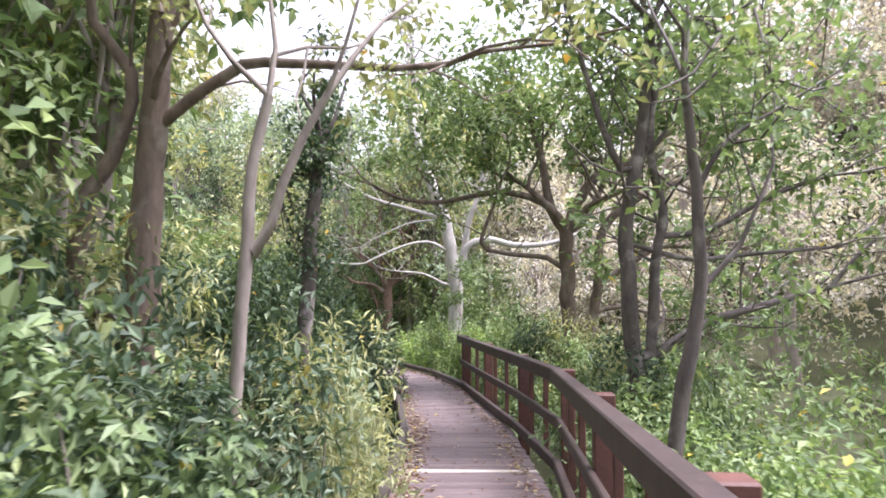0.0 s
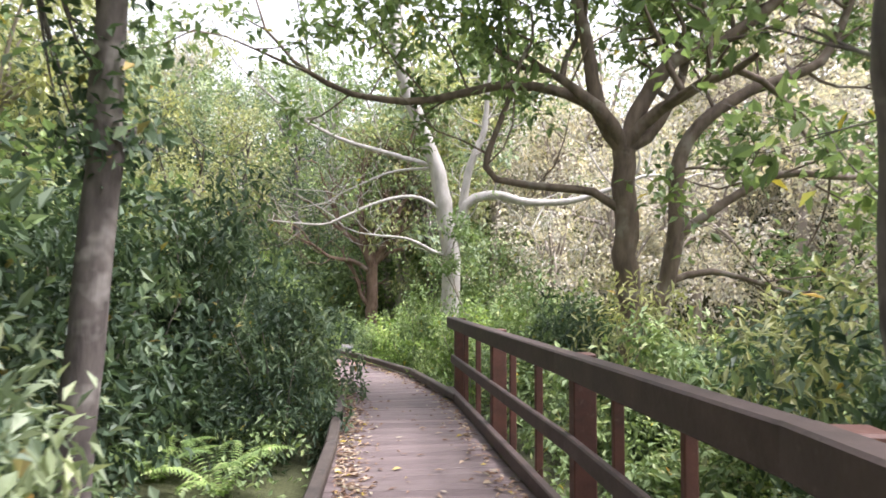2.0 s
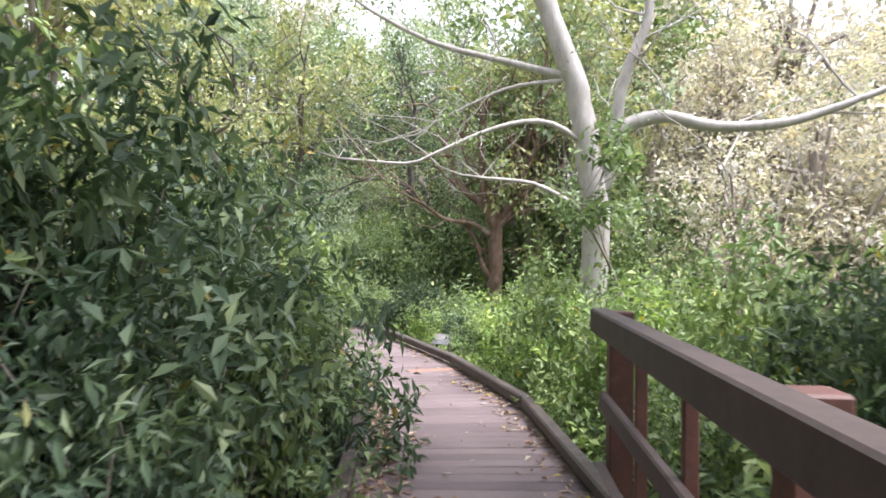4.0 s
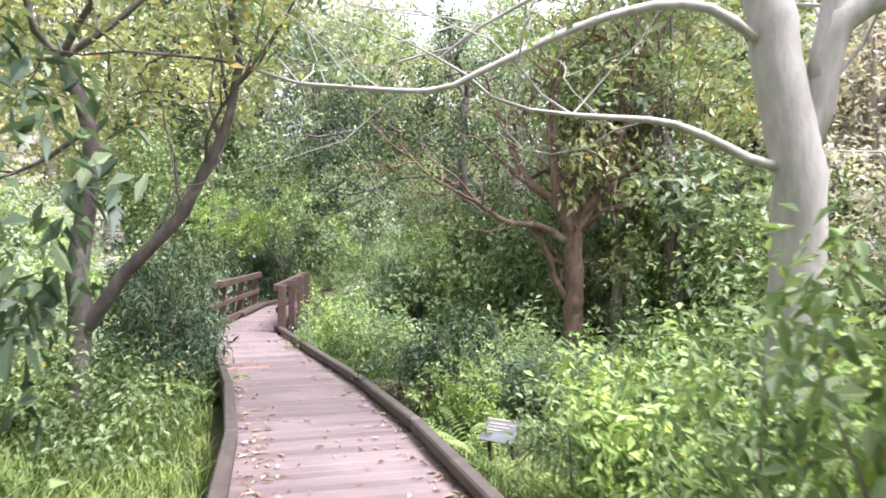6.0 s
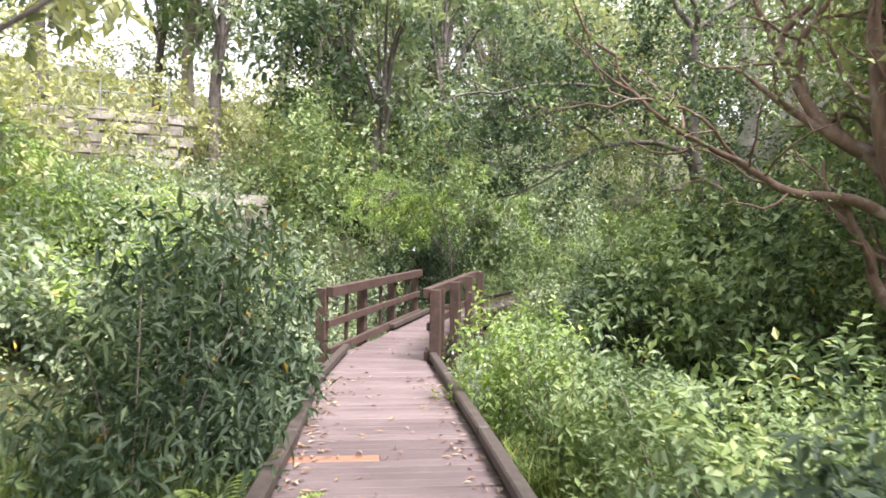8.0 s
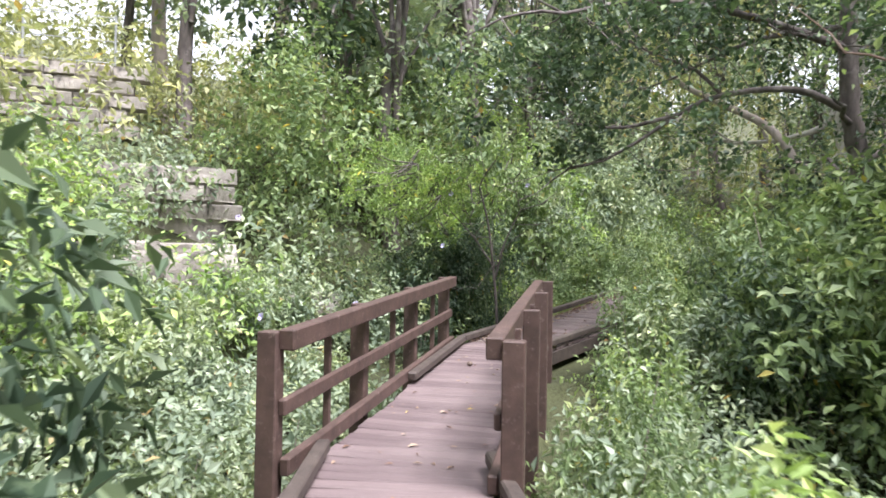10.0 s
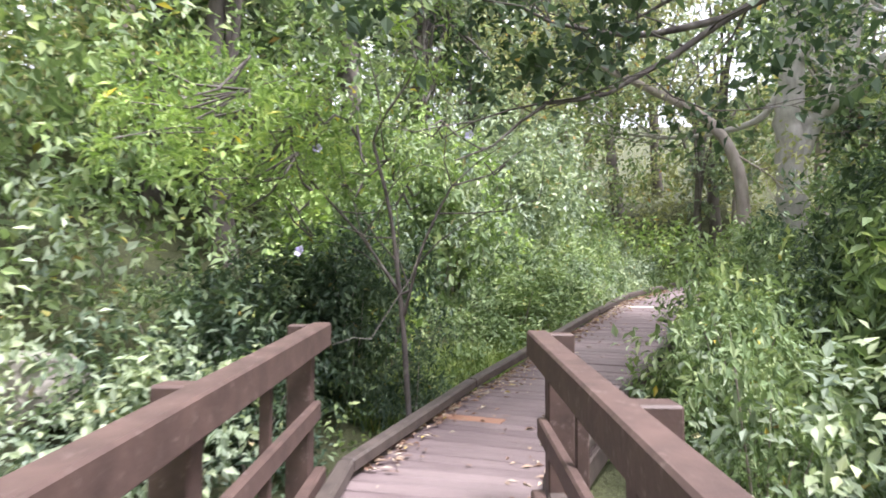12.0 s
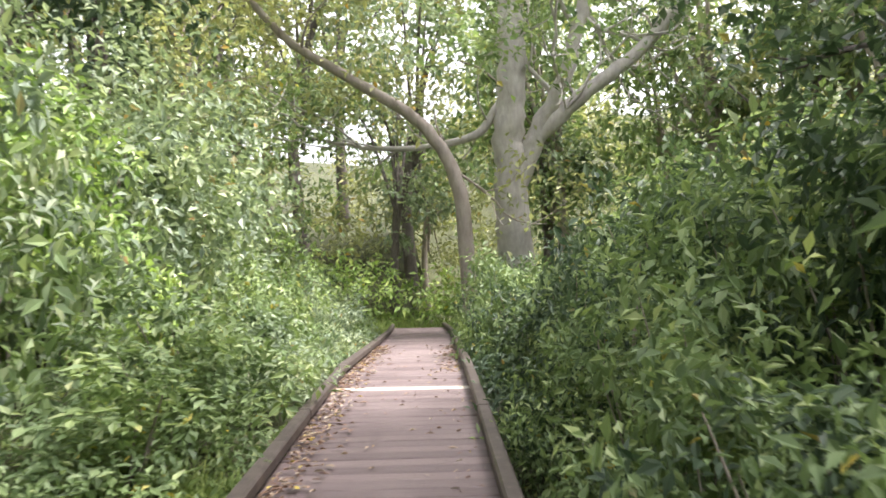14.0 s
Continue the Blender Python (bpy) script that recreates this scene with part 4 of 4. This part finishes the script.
rng = random.Random(77)
for side, lo, hi, kinds in ((1, 5.5, 9.5, (0, 2, 2, 4, 0)), (1, 11, 20, (0, 2, 4, 4, 3)), (-1, 8, 11, (0, 4, 2)), (-1, 13, 26, (3, 3, 3, 2))):
    y = -20.0
    while y < 40:
        k = int(np.argmin(np.abs(LN[:, 1] - y)))
        t = TG[k]
        off = rng.uniform(lo, hi)
        x, yy = LN[k][0] - side * t[1] * off, LN[k][1] + side * t[0] * off
        open_view = side == -1 and y < 14 and lo < 12
        slope_view = side == 1 and 12 < y < 24 and lo < 9
        if clear_of_walk(x, yy, 4.5) and not open_view and not slope_view:
            put_far(rng.choice(kinds), x, yy, rng.uniform(0.85, 1.3) if lo < 10 else rng.uniform(1.2, 1.7), rng)
        y += rng.uniform(2.4, 3.8)
for x, y in ((-6, 42), (-2, 46), (3, 43), (8, 42), (12, 40), (-11, 40), (0, 52), (7, 50), (-9, -26), (-4, -28), (-13, -24), (0, -25), (-10, 27), (-8, 31), (-13, 33), (-6, 35)):
    put_far(rng.choice((0, 1, 2, 4)), x, y, rng.uniform(0.9, 1.3), rng)
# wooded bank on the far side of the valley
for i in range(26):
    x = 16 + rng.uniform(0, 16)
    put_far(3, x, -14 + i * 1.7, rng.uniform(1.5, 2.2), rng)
# woods that close the view ahead and behind
for x, y, s in ((6.5, 26, 1.2), (9.5, 29, 1.3), (7, 33, 1.2), (11, 25, 1.5), (-3, 43, 1.5), (5, 46, 1.6), (1, 48, 1.6), (9, 45, 1.5), (-7, 47, 1.6), (-14, 44, 1.6), (-17, 36, 1.6), (-18, 30, 1.6), (-19, 24, 1.6), (-15, 27, 1.3), (-20, 18, 1.6), (-5, 52, 1.8), (4, 54, 1.8), (12, 51, 1.8)):
    put_far(rng.choice((0, 2, 2, 4, 4)), x, y, s, rng)
for x, y, s in ((9, 20, 1.2), (11, 10, 1.2), (12, 15, 1.3), (14, 5, 1.3), (13, 0, 1.1), (8.5, 13, 1.0)):
    put_far(3, x, y, s, rng)
for x, y, s in ((-6.5, 2, 1.2), (-8, 7, 1.3), (-7, 0, 1.2), (-9, -4, 1.3), (-8, -10, 1.2), (-8.5, 12.5, 1.2)):
    put_far(2, x, y, s, rng)
for k, x, y, s in ((2, 7, 22, 1.6), (4, 9.5, 25, 1.7), (2, 5, 31, 1.6), (0, -5.5, -2, 1.3), (2, -6.5, -13, 1.2), (2, 6.5, 37, 1.6), (0, -4, 45, 1.6)):
    put_far(k, x, y, s, rng)
for k, x, y, s in ((3, 5, 33, 2.0), (2, 9, 33, 2.2), (3, 13, 29, 2.2), (3, 16, 23, 2.1), (3, 19, 17, 2.1), (3, 12, 20, 1.7), (2, -12, 8, 1.8), (2, -11, 0, 1.8), (2, -12, -8, 1.8)):
    put_far(k, x, y, s, rng)
for k, x, y, s in ((0, 10.5, 24, 1.4), (2, 12, 28, 1.5), (0, 10.8, 31, 1.4), (2, 13, 34, 1.6), (0, 11, 37, 1.5), (2, 16, 31, 1.7), (0, 8, 41, 1.5)):
    put_far(k, x, y, s, rng)



# ---- stones and wall on the slope ----
def boulder(x, y, z, sx, sy, sz, seed, label):
    bm = bmesh.new()
    bmesh.ops.create_icosphere(bm, subdivisions=4, radius=1)
    for v in bm.verts:
        n = noise.noise(v.co * 1.3 + Vector((seed, 0, 0))) * 0.35 + noise.noise(v.co * 4 + Vector((0, seed, 0))) * 0.1
        q = v.co * (1 + n)
        v.co = Vector((max(-0.8, min(0.8, q.x)) * sx, max(-0.8, min(0.8, q.y)) * sy, max(-0.7, min(0.65, q.z)) * sz))
    me = bpy.data.meshes.new("boulder")
    bm.to_mesh(me)
    bm.free()
    me.materials.append(STONE)
    ob = new("boulder", me)
    ob.matrix_basis = pose(x, y, z, 0, 0, seed * 47)
    tagged(ob, label, "boulder", "boulders on the slope")


boulder(-9.5, 20.4, ground_z(-9.5, 20.4) + 0.22, 0.75, 0.5, 0.5, 1, "grey-brown sandstone boulder among vines")
boulder(-9.9, 19.2, ground_z(-9.9, 19.2) + 0.2, 0.8, 0.5, 0.45, 2, "flat sandstone boulder among vines")
boulder(-8.7, 18.2, ground_z(-8.7, 18.2) + 0.12, 0.35, 0.3, 0.28, 3, "small pale stone on the slope")
boulder(-7.9, 21.3, ground_z(-7.9, 21.3) + 0.18, 0.6, 0.5, 0.4, 4, "dark mossy boulder below the shrubs")


def stone_wall(a, c, z, courses, label, seed):
    """A rough sandstone retaining wall of single blocks in courses."""
    rng = random.Random(seed)
    root = tagged(new("stone_wall"), label, "wall", kind="structure")
    a, c = Vector(a), Vector(c)
    d = (c - a).normalized()
    turn = math.degrees(math.atan2(d.y, d.x))
    length = (c - a).length
    bm = bmesh.new()
    h = courses * 0.34
    beam(bm, (a.x, a.y, z + h / 2 - 0.6), (c.x, c.y, z + h / 2 - 0.6), 0.3, h + 1.1, 0.02)
    part("core", bm, STONE, root)
    blocks = []
    for k in range(4):
        bm = bmesh.new()
        beam(bm, (-0.5, 0, 0), (0.5, 0, 0), 0.42, 0.31, 0.03)
        for v in bm.verts:
            v.co += Vector((rng.uniform(-0.015, 0.015), rng.uniform(-0.03, 0.03), rng.uniform(-0.012, 0.012)))
        me = bpy.data.meshes.new("stone_block")
        bm.to_mesh(me)
        bm.free()
        me.materials.append(STONE)
        blocks.append(me)
    for row in range(courses):
        s = -rng.uniform(0, 0.3)
        while s < length:
            w = rng.uniform(0.5, 0.95)
            ob = new("stone_block", rng.choice(blocks))
            ob.parent = root
            q = a + d * (s + w / 2)
            ob.matrix_basis = pose(q.x, q.y, z + 0.17 + row * 0.335, 0, 0, turn + rng.uniform(-1, 1)) @ Matrix.Diagonal((w - 0.02, 1 + rng.uniform(-0.08, 0.1), 1, 1))
            s += w
    return root


stone_wall((-13.5, 19.6), (-10.2, 22.2), ground_z(-11.6, 21) - 0.1, 3, "low weathered sandstone wall on the slope", 1)
stone_wall((-17.5, 21.5), (-14.2, 23.8), ground_z(-15, 23) - 0.2, 5, "tall stained sandstone retaining wall", 2)


def wire_fence(a, c, n, label):
    root = tagged(new("wire_fence"), label, "fence")
    P = [Vector((*a, 0)).lerp(Vector((*c, 0)), k / (n - 1)) for k in range(n)]
    base = ground_z(-15, 23) + 1.45
    for q in P:
        w = Wood()
        w.add([Vector((q.x, q.y, base - 0.3)), Vector((q.x, q.y, base + 1.2))], 0.03, 0.03, 8)
        w.build("post", METAL, root)
    for h in (0.1, 0.6, 1.15):
        w = Wood()
        w.add([Vector((P[0].x, P[0].y, base + h)), Vector((P[-1].x, P[-1].y, base + h))], 0.014, 0.014, 5)
        w.build("wire", METAL, root)


wire_fence((-17.4, 21.6), (-14.3, 23.7), 3, "galvanised wire fence on top of the stone wall")


# ---- ferns ----
def fern(x, y, size, seed, label):
    rng = random.Random(seed)
    root = tagged(new("fern"), label, "fern", "ferns beside the boardwalk")
    root.matrix_basis = pose(x, y, ground_z(x, y))
    for k in range(9):
        a = k * 0.7 + rng.uniform(-0.2, 0.2)
        vs, fs = [], []
        way = Vector((math.cos(a), math.sin(a), 0))
        side = Vector((-way.y, way.x, 0))
        up = rng.uniform(0.6, 1.0)
        for i in range(22):
            t = (i + 1) / 23
            p = way * t * size * (1.25 - 0.5 * up) + Vector((0, 0, size * up * (1.5 * t - 1.0 * t * t)))
            w = size * 0.16 * math.sin(math.pi * min(1, t * 0.9 + 0.1)) + 0.01
            for sg in (1, -1):
                o = len(vs)
                vs += [p, p + side * sg * w * 0.5 + way * 0.016, p + side * sg * w - Vector((0, 0, w * 0.25)) + way * 0.02, p + side * sg * w * 0.5 - way * 0.012]
                fs.append((o, o + 1, o + 2, o + 3) if sg > 0 else (o, o + 3, o + 2, o + 1))
        mesh_part("frond", [tuple(v) for v in vs], fs, LEAF_BRIGHT, root)


fern(-2.0, -2.3, 0.75, 1, "bright green fern at the foot of a shrub")
fern(-2.5, -1.9, 0.6, 2, "bright green fern at the foot of a shrub")
fern(-2.9, 9.9, 0.7, 3, "green fern beside the boardwalk kerb")
fern(0.3, 7.6, 0.8, 4, "green fern beside the boardwalk kerb")


# ---- grass ----
def grass(seed, label, spots, n, high):
    rg = np.random.default_rng(seed)
    pick = rg.integers(0, len(spots), n)
    S = np.array(spots)[pick]
    a, r = rg.uniform(0, 6.283, n), np.sqrt(rg.uniform(0, 1, n))
    x, y = S[:, 0] + np.cos(a) * r * S[:, 2], S[:, 1] + np.sin(a) * r * S[:, 2]
    far = np.array([abs(side_of(p, q)[0]) > 0.86 for p, q in zip(x, y)])
    x, y = x[far], y[far]
    z = np.array([ground_z(p, q) for p, q in zip(x, y)]) - 0.02
    m = len(x)
    base = np.stack([x, y, z], 1)
    b2 = rg.uniform(0, 6.283, m)
    h = high * rg.uniform(0.5, 1.2, (m, 1))
    d = np.stack([np.cos(b2), np.sin(b2), np.zeros(m)], 1)
    sd = np.stack([-np.sin(b2), np.cos(b2), np.zeros(m)], 1) * 0.006
    mid = base + d * h * 0.25 + np.array([0, 0, 0.65]) * h
    tip = base + d * h * 0.75 + np.array([0, 0, 0.9]) * h
    v = np.stack([base - sd, base + sd, mid + sd, mid - sd, tip], 1).reshape(-1, 3)
    i = np.arange(m) * 5
    f = np.concatenate([np.stack([i, i + 1, i + 2], 1), np.stack([i, i + 2, i + 3], 1), np.stack([i + 3, i + 2, i + 4], 1)])
    tagged(mesh_part("grass", v, f, GRASS, None), label, "grass", kind="stuff")


grass(1, "soft green grass beside the boardwalk", [(-2.4, 5.3, 1.2), (-2.9, 6.8, 1.2), (-3.4, 8.4, 1.0), (-3.7, 9.7, 1.0), (-4.4, 9.0, 1.2)], 12000, 0.24)
grass(2, "bright green grass past the footbridge", [(-5.0, 23.3, 0.9), (-4.4, 24.9, 0.9), (-3.8, 26.3, 0.7)], 8000, 0.26)
grass(3, "dry and green grass at the end of the walk", [(2.5, 41, 2.5), (0, 40, 2.5), (5, 40.5, 2.5)], 6000, 0.6)
grass(4, "grass tufts along the boardwalk edge", [(1.0, 5.0, 0.7), (0.6, 6.6, 0.6), (-0.5, 9.8, 0.5), (-1.4, 11.8, 0.5)], 4000, 0.3)


# ---- fallen leaves ----
def litter(seed, y0, y1, n, side, label):
    rg = np.random.default_rng(seed)
    vs, fs = [], []
    for k in range(n):
        i = int(np.argmin(np.abs(LN[:, 1] - rg.uniform(y0, y1))))
        off = side * (0.66 - abs(rg.normal(0, 0.14))) if side else rg.uniform(-0.6, 0.6)
        x, y = LN[i][0] - TG[i][1] * off, LN[i][1] + TG[i][0] * off
        a, L = rg.uniform(0, 6.283), rg.uniform(0.02, 0.05)
        w = L * rg.uniform(0.35, 0.7)
        d, s = np.array([math.cos(a), math.sin(a), 0]), np.array([-math.sin(a), math.cos(a), 0])
        c = np.array([x, y, deck_z(y) + 0.006 + rg.uniform(0, 0.006)])
        lift = np.array([0, 0, rg.uniform(0.004, 0.02)])
        o = len(vs)
        vs += [c - d * L, c + s * w * 0.6 + lift, c + d * L + lift * 0.3, c - s * w * 0.6 + lift * 0.7]
        fs += [(o, o + 1, o + 2), (o, o + 2, o + 3)]
    tagged(mesh_part("fallen_leaves", np.array(vs), fs, DEAD, None), label, "leaf litter", kind="stuff")


litter(1, -9, 3, 2000, 1, "brown and cream fallen leaves along the deck edge")
litter(2, -9, 4, 700, -1, "brown and cream fallen leaves along the deck edge")
litter(3, 3, 14, 320, 1, "brown and cream fallen leaves along the deck edge")
litter(4, 3, 14, 260, -1, "brown and cream fallen leaves along the deck edge")
litter(5, 20.5, 33, 1500, 1, "red-brown fallen leaves drifted against the kerb")
litter(6, 20.5, 33, 600, -1, "brown fallen leaves along the kerb")
litter(7, -10, 33, 500, 0, "scattered dry leaves on the planks")


# ---- small things ----
def flower(x, y, z, seed):
    rng = random.Random(seed)
    root = tagged(new("flower"), "small pale violet trumpet flower in the foliage", "flower", "violet flowers in the bushes")
    root.matrix_basis = pose(x, y, z, 70, 0, rng.uniform(-40, 40))
    for k in range(5):
        a = k * 1.2566
        p = [Vector((math.cos(a + t) * r, math.sin(a + t) * r, h)) for t, r, h in ((-0.2, 0.008, 0), (-0.6, 0.035, 0.02), (0, 0.045, 0.024), (0.6, 0.035, 0.02), (0.2, 0.008, 0))]
        mesh_part("petal", [tuple(q) for q in p], [(0, 1, 2, 3, 4)], PETAL, root)


for k, (x, y, z) in enumerate(((-5.75, 18.3, 1.0), (-5.5, 20.9, 1.75), (-8.2, 19.6, 2.1), (-6.1, 16.9, 0.95), (-4.4, 21.9, 2.75), (-5.6, 21.6, 2.6))):
    flower(x, y, z, k)

bm = bmesh.new()
bmesh.ops.create_icosphere(bm, subdivisions=3, radius=0.035)
for v in bm.verts:
    v.co *= 1 + 0.22 * noise.noise(v.co * 90)
    v.co.z *= 0.8
cone = part("seed_pod", bm, BARK_BROWN, None)
cone.matrix_basis = pose(-4.6, 19.1, deck_z(19.1) + 0.03)
tagged(cone, "round brown seed pod lying on the planks", "seed pod")

# small low sign beside the kerb
DULL_METAL, nt, b = base_mat("weathered_grey_metal", 0.7)
nt.links.new(ramp(nt, noise_tex(nt, 9), [(0.3, (0.1, 0.105, 0.11)), (0.7, (0.2, 0.205, 0.21))]), b.inputs["Base Color"])


def low_sign(x, y, turn):
    """A tilted grey panel with a pale top edge on two short posts; its writing shows as bars."""
    root = tagged(new("sign"), "small grey tilted sign on short dark posts among weeds", "sign")
    root.matrix_basis = pose(x, y, ground_z(x, y), 0, 0, turn) @ Matrix.Diagonal((0.62, 0.62, 0.72, 1))
    for side in (-0.17, 0.17):
        bm = bmesh.new()
        beam(bm, (side, 0.03, -0.2), (side, 0.03, 0.52), 0.045, 0.045, 0.005, up=(0, 1, 0))
        part("post", bm, RAIL_DARK, root)
    tilt = Matrix.Translation((0, 0, 0.56)) @ Matrix.Rotation(radians(38), 4, "X")
    for name, x0, x1, yy, w, zz, h, mat in (("panel", -0.24, 0.24, 0.0, 0.3, 0.0, 0.02, DULL_METAL), ("top_edge", -0.245, 0.245, 0.158, 0.018, 0.004, 0.03, STRIP)):
        bm = bmesh.new()
        beam(bm, (x0, yy, zz), (x1, yy, zz), w, h, 0.004)
        bmesh.ops.transform(bm, matrix=tilt, verts=bm.verts)
        part(name, bm, mat, root)
    for k in range(3):
        bm = bmesh.new()
        beam(bm, (-0.19, 0.1 - k * 0.045, 0.013), (0.19 - 0.07 * (k % 3), 0.1 - k * 0.045, 0.013), 0.009, 0.004, 0)
        bmesh.ops.transform(bm, matrix=tilt, verts=bm.verts)
        part("writing", bm, STRIP, root)


low_sign(0.42, 7.0, -35)

# dry straw heap on the right of the walk
rg = np.random.default_rng(8)
w = Wood()
for k in range(160):
    a = rg.uniform(0, 6.28)
    x, y = -0.45 + rg.normal(0, 0.16), 9.2 + rg.normal(0, 0.2)
    z = ground_z(-0.45, 9.2)
    w.add([Vector((x, y, z)), Vector((x + math.cos(a) * 0.12, y + math.sin(a) * 0.12, z + 0.35)), Vector((x + math.cos(a) * 0.35, y + math.sin(a) * 0.35, z + rg.uniform(0.15, 0.4)))], 0.006, 0.003, 3)
tagged(w.build("dry_grass_clump", STRAW, None), "clump of dry brown straw among the shrubs", "dry grass")


# ---- boardwalk ----
arc = np.concatenate([[0], np.cumsum(np.linalg.norm(np.diff(LN, axis=0), axis=1))])


def on_line(s):
    x, y = np.interp(s, arc, LN[:, 0]), np.interp(s, arc, LN[:, 1])
    k = min(len(LN) - 1, int(np.searchsorted(arc, s)))
    return x, y, TG[k], k


def half_width(y):
    return 0.74 - 0.1 * ease(13.5, 15.5, y) * (1 - ease(20, 22, y))


deck = tagged(new("boardwalk"), "weathered purple-brown timber boardwalk with gaps between planks", "boardwalk", kind="structure")
PITCH = 0.142


def plank_mesh(seed, material):
    rng = random.Random(seed)
    bm = bmesh.new()
    beam(bm, (-0.5, 0, -0.02), (0.5, 0, -0.02), PITCH - 0.007, 0.04, 0.005)
    me = bpy.data.meshes.new("plank")
    bm.to_mesh(me)
    bm.free()
    me.materials.append(material)
    return me


planks = [plank_mesh(k, PLANK) for k in range(3)]
plank_new = plank_mesh(9, PLANK_NEW)
strip_mesh = plank_mesh(10, STRIP)
rng = random.Random(5)
NEW_AT = (4.3, 10.95, 21.75)
STRIP_AT = (-6.4, 28.2)
total = arc[-1]
count = int(total / PITCH)
prev_y = -99
for i in range(count):
    s = i * PITCH
    x, y, t, k = on_line(s)
    z = deck_z(y)
    slope = math.degrees(math.atan((deck_z(y + 0.2) - deck_z(y - 0.2)) / 0.4))
    kind = rng.choice(planks)
    for ny in NEW_AT:
        if prev_y < ny <= y:
            kind = plank_new
    for ny in STRIP_AT:
        if prev_y < ny <= y:
            kind = strip_mesh
    prev_y = y
    w = half_width(y)
    m = pose(x, y, z + rng.uniform(-0.003, 0.003), 0, 0, math.degrees(math.atan2(t[1], t[0])) - 90 + rng.uniform(-0.35, 0.35)) @ pose(0, 0, 0, slope, rng.uniform(-0.3, 0.3), 0)
    length = 2 * w + rng.uniform(-0.02, 0.03)
    if kind is plank_new:
        # a short orange repair board beside the rest of the old plank
        cut = 0.45 * length
        turn = 1 if y < 8 else -1
        boards = ((plank_new, turn * (length - cut) / 2, cut - 0.006), (planks[0], -turn * cut / 2, length - cut))
    else:
        boards = ((kind, 0.0, length),)
    for mesh, off, wide in boards:
        ob = new("plank", mesh)
        ob.parent = deck
        ob.matrix_basis = m @ Matrix.Translation((off, 0, 0)) @ Matrix.Diagonal((wide, 1, 1, 1))
# kerbs along both edges, and the bearers and stumps below
for side in (1, -1):
    s = 0.0
    while s < total - 0.5:
        e = min(s + 2.35, total)
        pts = []
        for q in (s + 0.01, e - 0.01):
            x, y, t, k = on_line(q)
            w = half_width(y) - 0.03
            pts.append(Vector((x - side * t[1] * w, y + side * t[0] * w, deck_z(y))))
        x, y, t, k = on_line((s + e) / 2)
        if not (15.6 < y < 19.0) and not (side == -1 and -16 < y < 0.2):
            bm = bmesh.new()
            beam(bm, pts[0] + Vector((0, 0, 0.085)), pts[1] + Vector((0, 0, 0.085)), 0.1, 0.09, 0.014)
            part("kerb", bm, KERB, deck, "worn round-edged timber kerb")
        bm = bmesh.new()
        beam(bm, pts[0] + Vector((0, 0, -0.13)), pts[1] + Vector((0, 0, -0.13)), 0.07, 0.17, 0.006)
        part("bearer", bm, KERB, deck)
        bm = bmesh.new()
        q = pts[0] - Vector((side * -t[1] * 0.12, side * t[0] * 0.12, 0))
        beam(bm, q + Vector((0, 0, -1.4)), q + Vector((0, 0, -0.05)), 0.12, 0.12, 0.006, up=(0, 1, 0))
        part("stump", bm, KERB, deck)
        s = e
